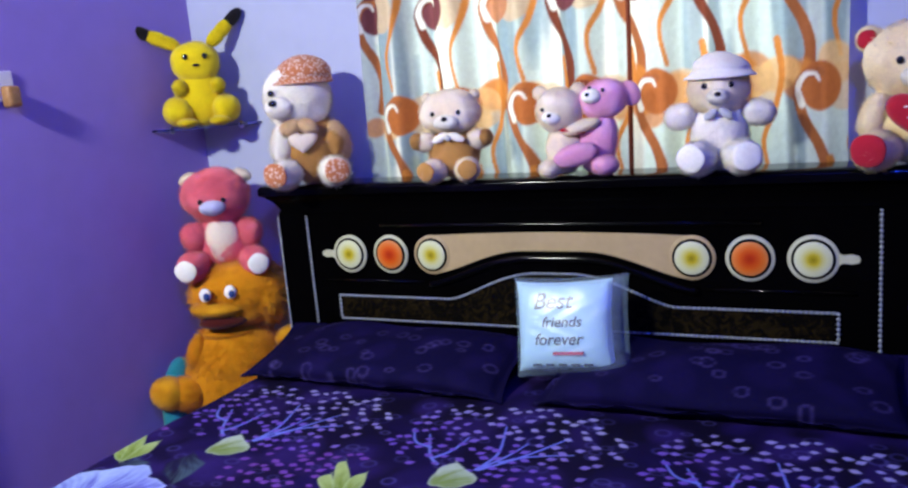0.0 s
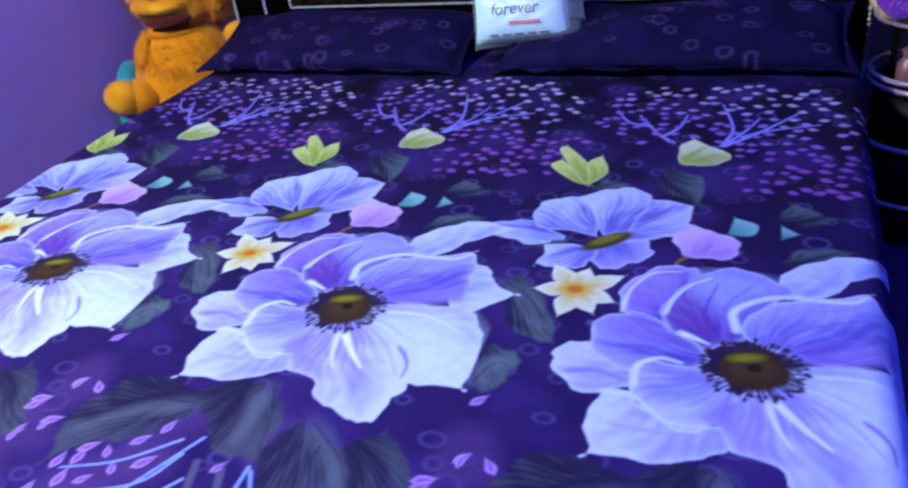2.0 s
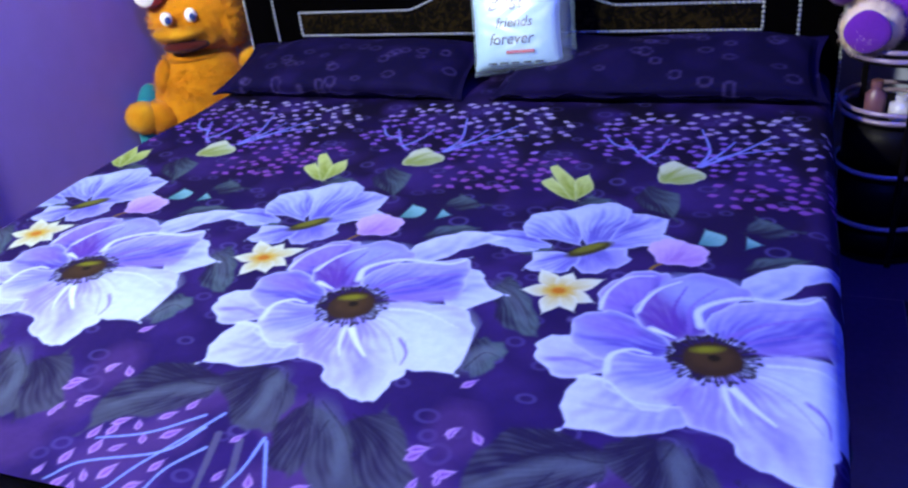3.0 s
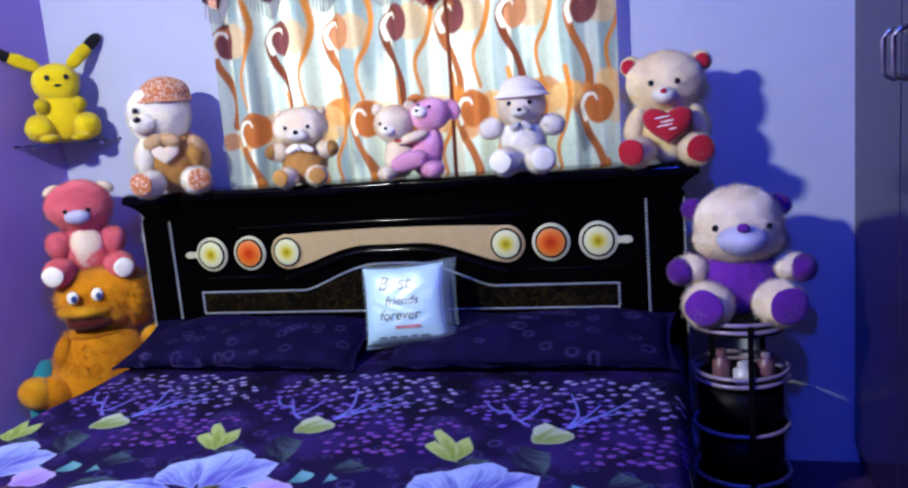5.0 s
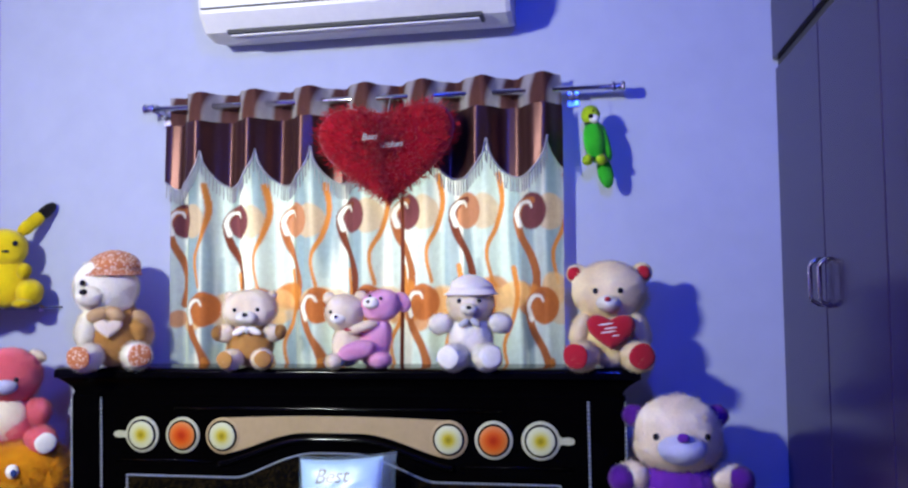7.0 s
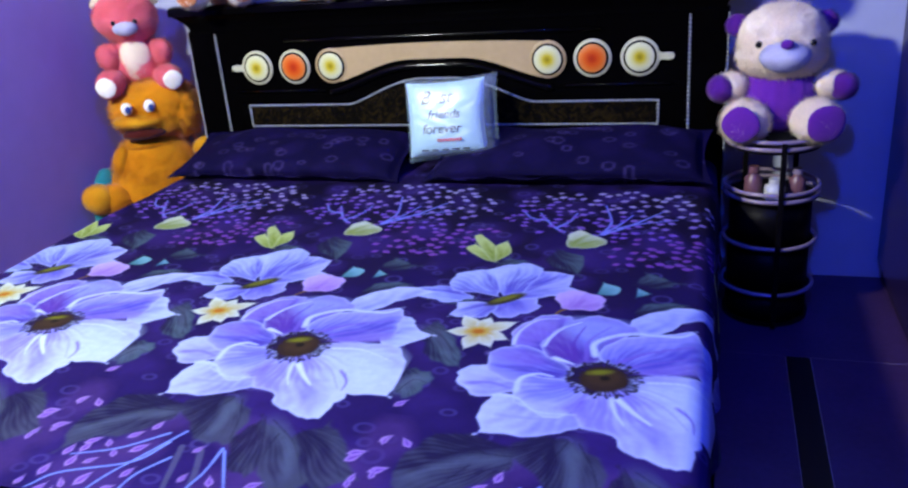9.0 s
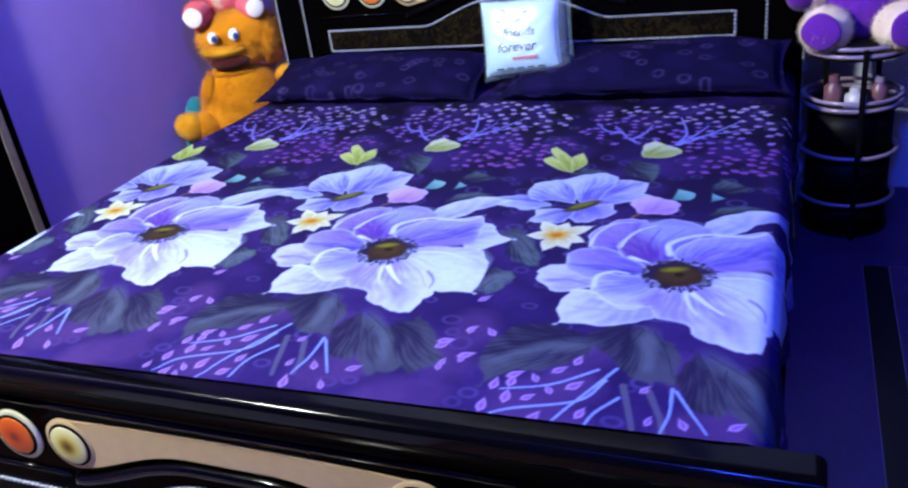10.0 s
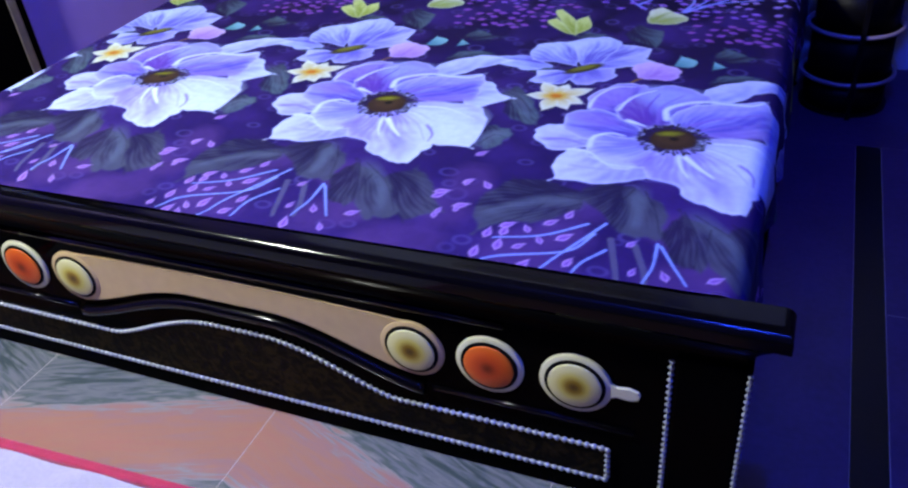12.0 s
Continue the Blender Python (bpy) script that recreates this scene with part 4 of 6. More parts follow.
def bed_pillow(label, m, seed, width):
    X, Y, B = pillow_mesh(width, 0.315, 0.120, 110, 0.36, (0.94, 0.88))
    B = np.maximum(B, 0.003)
    front = -np.linspace(-1, 1, 110)[:, None] + 0 * X           # the loose hem turns up along the front
    hem = 0.014 * np.clip((front - 0.895) / 0.075, 0, 1) ** 1.5 * (0.75 + 0.25 * np.sin(X * 31 + seed)) * np.clip((width / 2 - np.abs(X)) / 0.06, 0, 1)
    rr = random.Random(seed)
    w = sum(np.sin(X * rr.uniform(-22, 22) + Y * rr.uniform(-30, 30) + rr.uniform(0, 6)) * 0.0022 for _ in range(8))
    over = 0.022 * (B / B.max()) ** 0.8 * np.clip((front - 0.2) / 0.5, 0, 1)
    top = np.stack([X, Y - over, B + w * (B > 0.02) + 0.004 * np.sin(X * 60 + 2 * np.sin(X * 23)) * (B < 0.01) + hem], -1)
    bot = np.stack([X, Y, -B * 0.55 + hem], -1)
    P = np.concatenate([top, bot[::-1]], 0)
    ob = grid_object("pillow", P, M["sheet"])
    cl = Cloth(-0.52, 0.52, -0.25, 0.25, 0.0025, (0.0028, 0.0014, 0.025))
    for _ in range(60):
        cl.disc((rr.uniform(-0.52, 0.52), rr.uniform(-0.25, 0.25)), rr.uniform(0.02, 0.06), rr.uniform(0.02, 0.05), (0.007, 0.0035, 0.045), rr.random() * 3, 0.02, 0.5)
    for _ in range(70):
        cl.ring((rr.uniform(-0.52, 0.52), rr.uniform(-0.25, 0.25)), rr.uniform(0.010, 0.019), 0.006, (0.070, 0.050, 0.19), 0.38, rr.uniform(0.6, 1.0))
    set_print(ob, cl.sample(P[..., 0].ravel(), P[..., 1].ravel()))
    ob.matrix_world = m
    return tagged(ob, label, "pillow", "pillows on the bed")


bed_pillow("plump dark purple pillow with faint rings, against the headboard", pose(-0.492, -0.160, 0.527, 16, 0, -1), 3, 0.88)
bed_pillow("plump dark purple pillow with faint rings, against the headboard", pose(0.470, -0.165, 0.533, 16, 0, 1), 8, 0.885)

# small satin cushion in a clear bag
M["satin"] = mat("white_satin", (0.60, 0.85, 0.92), 0.50, var=0.06, bump=0.25, bump_scale=25, sheen=0.3, dist=0.004)
M["bag"] = bpy.data.materials.new("clear_plastic")
M["bag"].use_nodes = True
nb = M["bag"].node_tree
mixn, glossy, clear = nb.nodes.new("ShaderNodeMixShader"), nb.nodes.new("ShaderNodeBsdfGlossy"), nb.nodes.new("ShaderNodeBsdfTransparent")
glossy.inputs["Roughness"].default_value = 0.42
clear.inputs["Color"].default_value = (0.92, 0.97, 1.0, 1)
mixn.inputs[0].default_value = 0.12
film_mix, haze = nb.nodes.new("ShaderNodeMixShader"), nb.nodes.new("ShaderNodeBsdfDiffuse")
haze.inputs["Color"].default_value = (0.62, 0.84, 0.95, 1)
film_mix.inputs[0].default_value = 0.13
for a, b in ((clear.outputs[0], film_mix.inputs[1]), (haze.outputs[0], film_mix.inputs[2]), (film_mix.outputs[0], mixn.inputs[1]), (glossy.outputs[0], mixn.inputs[2]), (mixn.outputs[0], nb.nodes["Material Output"].inputs["Surface"])):
    nb.links.new(a, b)
M["ink"] = mat("dark_ink", (0.010, 0.014, 0.030), 0.6)
M["red_ink"] = mat("red_ink", (0.60, 0.03, 0.06), 0.6)
cush = empty("gift_cushion", "small white lettered satin cushion in a clear plastic bag", "cushion")
CX, CY, CB = pillow_mesh(0.245, 0.225, 0.11, 44, 0.5)
body = grid_object("cushion_body", np.concatenate([np.stack([CX, CY, CB], -1), np.stack([CX, CY, -CB * 0.7], -1)[::-1]], 0), M["satin"], cush)
BX, BY, BB = pillow_mesh(0.290, 0.252, 0.13, 50, 0.4)
crk = 0.0012 * np.sin(BX * 90 + 3 * np.sin(BY * 60)) * np.sin(BY * 75 + 2)
grid_object("plastic_bag", np.concatenate([np.stack([BX + 0.018, BY - 0.002, BB * 0.98 + 0.004 + crk], -1), np.stack([BX + 0.018, BY - 0.002, -BB * 0.8], -1)[::-1]], 0), M["bag"], cush, "clear crinkled plastic bag")
for txt, y, s, x in (("Best", 0.060, 0.056, -0.018), ("friends", 0.010, 0.036, 0.004), ("forever", -0.032, 0.040, -0.006)):
    word = lettering(txt, s, M["ink"], cush, pose(x, y, 0), bold=0.0004)
    for v in word.data.vertices:
        u, w = (v.co.x + x) / 0.1225, (v.co.y + y) / 0.1125
        v.co.z += 0.0015 + 0.055 * math.sqrt(max(0, (1 - abs(u) ** 2.6) * (1 - abs(w) ** 2.6)))
part("red_stroke", box(-0.02, 0.055, -0.069, -0.061, 0.044, 0.052), M["red_ink"], cush)
for k in range(5):
    part("small_print", box(-0.075 + k * 0.032, -0.055 + k * 0.032, -0.096, -0.091, 0.024, 0.038), M["ink"], cush)
cush.matrix_world = pose(0.080, -0.166, 0.658, 76, -3, 3) @ Matrix.Scale(1.08, 4)

# ---- curtain, rod, air conditioner ----
CUR_Y, CUR_T, CUR_B, CUR_L, CUR_R = 0.125, 2.000, 0.60, -0.655, 0.762
FOLD = 0.2025


def fold_y(x):
    return 0.044 * np.cos(2 * np.pi * (x - CUR_L - 0.035) / FOLD) + 0.008 * np.sin(2 * np.pi * x / 0.067 + 1)


ORANGE, BROWN, CREAM, FOLD_SHADE = (0.56, 0.20, 0.045), (0.15, 0.038, 0.022), (0.53, 0.61, 0.58), (0.22, 0.30, 0.36)
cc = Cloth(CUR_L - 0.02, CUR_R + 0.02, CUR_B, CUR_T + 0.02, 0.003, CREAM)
CR = random.Random(11)
for k in range(48):                                             # upright bands on the woven ground: fold shade and pale glow painted in
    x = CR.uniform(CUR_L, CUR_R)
    cc.disc((x, CR.uniform(0.9, 1.9)), CR.uniform(0.012, 0.032), CR.uniform(0.15, 0.5), FOLD_SHADE if k % 3 else (0.86, 0.83, 0.76), 0, 0.010, 0.8)
ROWS_Z = (1.550, 1.240, 0.930)
for row, z0 in enumerate(ROWS_Z):
    n = 0
    x = CUR_L + 0.035 + (0.0 if row % 2 == 0 else 0.10)
    for k in range(26 if row else 0):                           # broken orange band
        cc.disc((CR.uniform(CUR_L, CUR_R), z0 + CR.uniform(-0.06, 0.05)), CR.uniform(0.02, 0.06), CR.uniform(0.03, 0.06), ORANGE if k % 3 else (0.74, 0.44, 0.18), 0.3, 0.008, 0.8)
    while x < CUR_R + 0.05:
        z = z0 + CR.uniform(-0.012, 0.012)
        cc.disc((x + 0.075, z - 0.005), 0.050, 0.060, (0.66, 0.40, 0.19), 0, 0.004, 0.6)
        cc.disc((x + 0.015, z), 0.050, 0.062, ((0.15, 0.045, 0.055) if n % 3 != 2 else (0.42, 0.18, 0.10)) if row == 0 else (0.42, 0.13, 0.04), 0, 0.004)
        # hooked tendril that runs down from each roundel
        pts = [(x + 0.015, z + 0.035), (x - 0.018, z + 0.030), (x - 0.040, z - 0.01), (x - 0.026, z - 0.08), (x + 0.012, z - 0.15), (x + 0.030, z - 0.22), (x + 0.018, z - 0.30)]
        cc.stroke(pts, 0.024, 0.030, BROWN if n % 2 else (0.34, 0.11, 0.04))
        cc.stroke([(x - 0.030, z - 0.045), (x - 0.040, z - 0.005), (x - 0.022, z + 0.028), (x + 0.004, z + 0.030), (x + 0.014, z + 0.014)], 0.019, 0.007, (0.72, 0.70, 0.66), 0.95)
        pts = [(x + 0.125, z + 0.12), (x + 0.135, z + 0.03), (x + 0.115, z - 0.06), (x + 0.085, z - 0.14), (x + 0.100, z - 0.24)]
        cc.stroke(pts, 0.018, 0.010, ORANGE, 0.95)
        x, n = x + 0.205 + CR.uniform(-0.02, 0.02), n + 1
curtain = empty("curtain", "cream eyelet curtain with brown and orange swirls and satin valance", "curtain")
zs_c = np.linspace(CUR_B, CUR_T, 300)
SPLIT = 0.205
for a, b in ((CUR_L, SPLIT + 0.003), (SPLIT - 0.003, CUR_R)):
    xx = a + (b - a) * np.linspace(0, 1, 260)
    XX, ZZ = np.meshgrid(xx, zs_c)
    amp = np.interp(ZZ, (CUR_B, 1.2, 1.9, 2.0), (0.75, 0.85, 1.0, 1.0))
    YY = CUR_Y + fold_y(XX) * amp
    wob = 0.010 * np.sin(ZZ * 3.1 + XX * 9) * np.clip((1.62 - ZZ) / 0.7, 0, 1)
    side_edge = b if a < 0 else a
    leaf = grid_object("curtain_panel", np.stack([XX + wob, YY, ZZ], -1), M["curtain"], curtain)
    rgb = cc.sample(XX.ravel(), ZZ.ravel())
    band = ((ZZ > 1.893) & (ZZ <= 2.1)).ravel()
    bw = np.clip(np.sin(XX.ravel() * 62 + 2 * np.sin(ZZ.ravel() * 14) + 1.0) * 1.2 + 0.95, 0, 1)[:, None]
    rgb[band] = (np.array((0.13, 0.052, 0.045)) * bw + np.array((0.46, 0.42, 0.42)) * (1 - bw))[band]
    rgb[np.abs(XX.ravel() - side_edge) < 0.010] = BROWN
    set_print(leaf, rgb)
M["valance"] = mat("brown_satin", (0.080, 0.034, 0.030), 0.36, 0.65, var=0.15, scale=60, bump=0.05, spec=0.35)
M["fringe"] = mat("silver_fringe", (0.36, 0.35, 0.37), 0.45, 0.1, var=0.25, scale=300)


def scallop(x):
    t = (x - CUR_L + 0.045) / FOLD % 1.0
    return 1.785 - 0.130 * np.sin(np.pi * t) ** 0.55


def drape(x, t=1.0):
    return CUR_Y + 0.044 * np.cos(2 * np.pi * (x - CUR_L - 0.035) / FOLD) + 0.004 * np.sin(2 * np.pi * x / 0.061) - 0.020 - 0.020 * np.sin(np.pi * ((x - CUR_L + 0.045) / FOLD % 1.0)) * t


XX, TT = np.meshgrid(np.linspace(CUR_L - 0.003, CUR_R + 0.003, 420), np.linspace(0, 1, 24))
ZZ = 1.895 + (scallop(XX) - 1.895) * TT
grid_object("valance", np.stack([XX, drape(XX, TT), ZZ], -1), M["valance"], curtain, "dark brown satin valance")
for k in range(7):
    a = max(CUR_L, CUR_L - 0.045 + k * FOLD)
    b = min(CUR_R, CUR_L - 0.045 + (k + 1) * FOLD)
    fv, ff = [], []
    edge = np.linspace(a + 0.004, b - 0.004, 21)
    for x in edge:
        z, y = float(scallop(x)), float(drape(x)) - 0.003
        w, l, dx = 0.0023, 0.050 + CR.uniform(-0.004, 0.004), CR.uniform(-0.003, 0.003)
        i = len(fv)
        fv += [(x - w, y, z + 0.004), (x + w, y, z + 0.004), (x + dx + w, y - 0.002, z - l), (x + dx - w, y - 0.002, z - l), (x, y - 0.0025, z + 0.004), (x + dx, y - 0.005, z - l)]
        ff += [(i, i + 3, i + 5, i + 4), (i + 4, i + 5, i + 2, i + 1), (i, i + 1, i + 2, i + 3)]
    fringe = mesh_object("fringe", fv, ff, M["fringe"], curtain, "silver tassel fringe", smooth=False)
    tube([(float(x), float(drape(x)) - 0.004, float(scallop(x)) + 0.002) for x in np.linspace(a, b, 30)], 0.004, 6, name="fringe_braid", material=M["fringe"], parent=fringe)

rod = empty("curtain_rod", "chrome curtain rod with ringed finials above the window", "curtain rod")
tube([(-0.735, CUR_Y, 1.957), (0.965, CUR_Y, 1.945)], 0.0105, 14, name="rod", material=M["chrome"], parent=rod)
for x, z, s in ((-0.735, 1.957, -1), (0.965, 1.945, 1)):
    for dx, r in ((0.0, 0.019), (-0.016, 0.014), (-0.032, 0.019)):
        tube([(x + s * dx - 0.006, CUR_Y, z), (x + s * dx + 0.006, CUR_Y, z)], r, 16, name="finial_ring", material=M["chrome"], parent=rod)
for x in (-0.685, 0.80):
    tube([(x, CUR_Y, 1.935), (x, WALL_N - 0.006, 1.935)], 0.007, 8, name="bracket", material=M["chrome"], parent=rod)
    part("bracket_plate", box(x - 0.02, x + 0.02, WALL_N - 0.006, WALL_N, 1.90, 1.97, 0.002), M["chrome"], rod)

# split unit on the wall above
ac = empty("air_conditioner", "white split air conditioner mounted high on the wall", "air conditioner")
prof = [(WALL_N, 2.19), (0.10, 2.17), (0.02, 2.185), (-0.025, 2.24), (-0.035, 2.315), (-0.030, 2.435), (0.0, 2.465), (WALL_N, 2.47)]
bm = bmesh.new()
rows = []
for x, s in ((-0.455, 0.97), (-0.440, 1.0), (0.595, 1.0), (0.61, 0.97)):
    rows.append([bm.verts.new((x, WALL_N - (WALL_N - y) * s, 2.325 + (z - 2.325) * s)) for y, z in prof])
for a, b in zip(rows, rows[1:]):
    for i in range(len(prof)):
        bm.faces.new((a[i], a[(i + 1) % len(prof)], b[(i + 1) % len(prof)], b[i]))
bm.faces.new(rows[0][::-1])
bm.faces.new(rows[-1])
part("casing", bm, M["ac_white"], ac)
part("air_slot", box(-0.36, 0.52, -0.006, 0.075, 2.1735, 2.187, 0.003), M["slot"], ac, "dark outlet slot")
for k in range(2):
    part("louvre", box(-0.35, 0.51, 0.004 + k * 0.035, 0.030 + k * 0.035, 2.166, 2.171, 0.001), M["ac_white"], ac)
part("front_line", box(-0.44, 0.595, -0.0365, -0.030, 2.253, 2.257), M["slot"], ac)

# ---- the built-in wardrobe ----
ward = empty("wardrobe", "plum laminate built-in wardrobe with chrome handles and lofts above", "wardrobe")
part("carcass", box(WARD_X + 0.022, WALL_E - 0.003, -2.60, WALL_N - 0.002, 0.002, CEIL - 0.002), M["laminate"], ward)
edges_y = [WALL_N - 0.004, -0.332, -0.805, -1.31, -1.81, -2.60]
for k, (a, b) in enumerate(zip(edges_y, edges_y[1:])):
    d = part("wardrobe_door", box(WARD_X, WARD_X + 0.0215, b + 0.0025, a - 0.0025, 0.075, 1.990, 0.005, 3), M["laminate"], ward)
    part("loft_door", box(WARD_X - 0.008, WARD_X + 0.0215, b + 0.002, a - 0.002, 2.020, CEIL - 0.02, 0.003), M["laminate"], ward)
    y = b + 0.048 if k % 2 == 0 else a - 0.048
    hz0, hz1, out = 1.240, 1.360, 0.028
    arc = [(WARD_X, y, hz0)] + [(WARD_X - out * math.sin(t * math.pi / 2), y, hz0 + 0.02 - 0.02 * math.cos(t * math.pi / 2)) for t in (0.3, 0.6, 1.0)] + \
          [(WARD_X - out * math.cos(t * math.pi / 2), y, hz1 - 0.02 + 0.02 * math.sin(t * math.pi / 2)) for t in (0.0, 0.4, 0.7)] + [(WARD_X, y, hz1)]
    tube(arc, 0.0062, 10, name="handle", material=M["chrome"], parent=d, label="chrome bow handle")
part("plinth", box(WARD_X + 0.03, WARD_X + 0.05, -2.60, WALL_N - 0.004, 0.0, 0.074), M["lacquer"], ward)
part("shadow_rail", box(WARD_X + 0.010, WARD_X + 0.0215, -2.60, WALL_N - 0.004, 1.992, 2.018), M["slot"], ward)

# ---- west wall: switch board, mirror, glass shelf ----
sw = empty("switch_board", "white switch board with a brown plug pushed in", "switch board")
part("plate", box(WALL_W, WALL_W + 0.010, -0.80, -0.555, 1.370, 1.455, 0.004), M["switch"], sw)
for k in range(4):
    part("rocker", box(WALL_W + 0.010, WALL_W + 0.014, -0.785 + k * 0.045, -0.750 + k * 0.045, 1.388, 1.437, 0.002), M["switch"], sw)
part("plug", box(WALL_W + 0.011, WALL_W + 0.048, -0.605, -0.562, 1.352, 1.412, 0.012, 3), M["plug"], sw, "brown and gold plug", True)

M["mirror"] = mat("mirror_glass", (0.86, 0.87, 0.90), 0.02, 1.0, var=0.01, bump=0.0)
mir = empty("dressing_mirror", "tall mirror in a wide black frame with dull gold strip", "mirror")
for a, b in ((-1.195, -0.975), (-2.05, -1.85)):
    part("stile", box(WALL_W, WALL_W + 0.045, a, b, 0.0, 1.85, 0.004), M["lacquer"], mir)
for a, b in ((0.0, 0.12), (1.73, 1.85)):
    part("rail", box(WALL_W, WALL_W + 0.042, -1.85, -1.195, a, b, 0.003), M["lacquer"], mir)
part("gold_strip", box(WALL_W + 0.045, WALL_W + 0.050, -1.035, -1.005, 0.02, 1.83, 0.002), M["gold"], mir)
part("mirror_pane", box(WALL_W + 0.004, WALL_W + 0.020, -1.85, -1.195, 0.12, 1.73), M["mirror"], mir)

M["glass"] = bpy.data.materials.new("shelf_glass")
M["glass"].use_nodes = True
ng = M["glass"].node_tree
gb = ng.nodes["Principled BSDF"]
gb.inputs["Base Color"].default_value = (0.75, 0.85, 0.9, 1)
gb.inputs["Roughness"].default_value, gb.inputs["Transmission Weight"].default_value, gb.inputs["IOR"].default_value = 0.03, 1.0, 1.45
shelf = empty("corner_shelf", "clear glass corner shelf on small clips", "shelf")
bm = bmesh.new()
f = bm.faces.new([bm.verts.new((x, y, 1.238)) for x, y in ((WALL_W + 0.002, WALL_N - 0.002), (WALL_W + 0.002, -0.055), (WALL_W + 0.05, -0.050), (-1.145, 0.13), (-1.125, WALL_N - 0.002))])
r = bmesh.ops.extrude_face_region(bm, geom=[f])
for v in r["geom"]:
    if isinstance(v, bmesh.types.BMVert):
        v.co.z += 0.007
part("glass_plate", bm, M["glass"], shelf).visible_shadow = True
for x, y in ((WALL_W + 0.012, 0.02), (-1.20, WALL_N - 0.012)):
    part("clip", box(x - 0.010, x + 0.010, y - 0.010, y + 0.010, 1.226, 1.250, 0.002), M["chrome"], shelf)

# ---- rug ----
rug = empty("rug", "white cloth mat with a red border before the bed", "rug")
gx, gy = np.meshgrid(np.linspace(-1.02, 0.060, 110), np.linspace(-2.95, -2.168, 80))
gz = 0.012 + 0.003 * np.sin(gx * 30 + 4 * np.sin(gy * 7)) + 0.002 * np.sin(gy * 55)
grid_object("rug_cloth", np.stack([gx, gy, gz], -1), M["rug_white"], rug)
part("rug_base", box(-1.02, 0.060, -2.95, -2.168, 0.0005, 0.008), M["rug_white"], rug)
for b in ((-1.035, 0.072, -2.172, -2.150), (-1.035, 0.072, -2.968, -2.946), (-1.04, -1.016, -2.946, -2.172), (0.054, 0.076, -2.946, -2.172)):
    part("rug_border", box(b[0], b[1], b[2], b[3], 0.0005, 0.020, 0.006, 3), M["rug_red"], rug)
rug.matrix_world = pose(0.004, 0.046, 0, 0, 0, 2.6)

# ---- round tiered rack beside the bed ----
RX, RY, RR = 1.085, -0.096, 0.136
rack = empty("tiered_rack", "round black tiered rack with pale rims, holding small bottles", "rack")
tiers = (0.112, 0.263, 0.411, 0.570)
for k, z in enumerate(tiers):
    bm = bmesh.new()
    bmesh.ops.create_cone(bm, cap_ends=True, segments=40, radius1=RR - 0.004, radius2=RR - 0.004, depth=0.006)
    for v in bm.verts:
        v.co += Vector((RX, RY, z - 0.012))
    tray = part("tray", bm, M["rack"], rack)
    for dz in ((0.0, 0.022) if k in (2, 3) else (0.0,)):
        tube([(RX + RR * math.cos(a), RY + RR * math.sin(a), z + dz) for a in np.linspace(0, 2 * math.pi, 49)[:-1]], 0.0065, 8, closed=True, name="rim", material=M["rim"], parent=tray, label="pale lilac rim")
for x, y in ((RX + 0.02, RY - RR - 0.003), (RX - RR * 0.55, RY + 0.108), (RX + RR * 0.55, RY + 0.108)):
    part("post", box(x - 0.008, x + 0.008, y - 0.006, y + 0.006, 0.0, 0.592, 0.003), M["rack"], rack)
bm = bmesh.new()
bmesh.ops.create_cone(bm, cap_ends=True, segments=40, radius1=RR - 0.006, radius2=RR - 0.006, depth=0.012)
for v in bm.verts:
    v.co += Vector((RX, RY, 0.008))
part("tray", bm, M["rack"], rack)
for z0, z1 in ((0.016, 0.092), (0.118, 0.244), (0.270, 0.392)):
    tube([(RX, RY, z0), (RX, RY, z1)], RR - 0.016, 40, name="drum", material=M["rack"], parent=rack, label="black drum between the trays")
M["jar_white"] = mat("white_jar", (0.50, 0.50, 0.48), 0.3)
M["jar_pink"] = mat("pink_jar", (0.16, 0.07, 0.08), 0.35)


def jar(name, label, x, y, z, r, h, body, cap):
    j = empty(name, label, "bottle", (x, y, z), group="bottles in the rack")
    bm = bmesh.new()
    rows = []
    for rr_, zz in ((r * 0.9, 0), (r, h * 0.06), (r, h * 0.62), (r * 0.55, h * 0.74), (r * 0.5, h * 0.80)):
        rows.append([bm.verts.new((rr_ * math.cos(a), rr_ * math.sin(a), zz)) for a in np.linspace(0, 2 * math.pi, 21)[:-1]])
    for a, b in zip(rows, rows[1:]):
        for i in range(20):
            bm.faces.new((a[i], a[(i + 1) % 20], b[(i + 1) % 20], b[i]))
    bm.faces.new(rows[0][::-1])
    bm.faces.new(rows[-1])
    part("bottle_body", bm, body, j, "", True)
    bm = bmesh.new()
    bmesh.ops.create_cone(bm, cap_ends=True, segments=20, radius1=r * 0.6, radius2=r * 0.55, depth=h * 0.2)
    for v in bm.verts:
        v.co.z += h * 0.9
    part("cap", bm, cap, j)


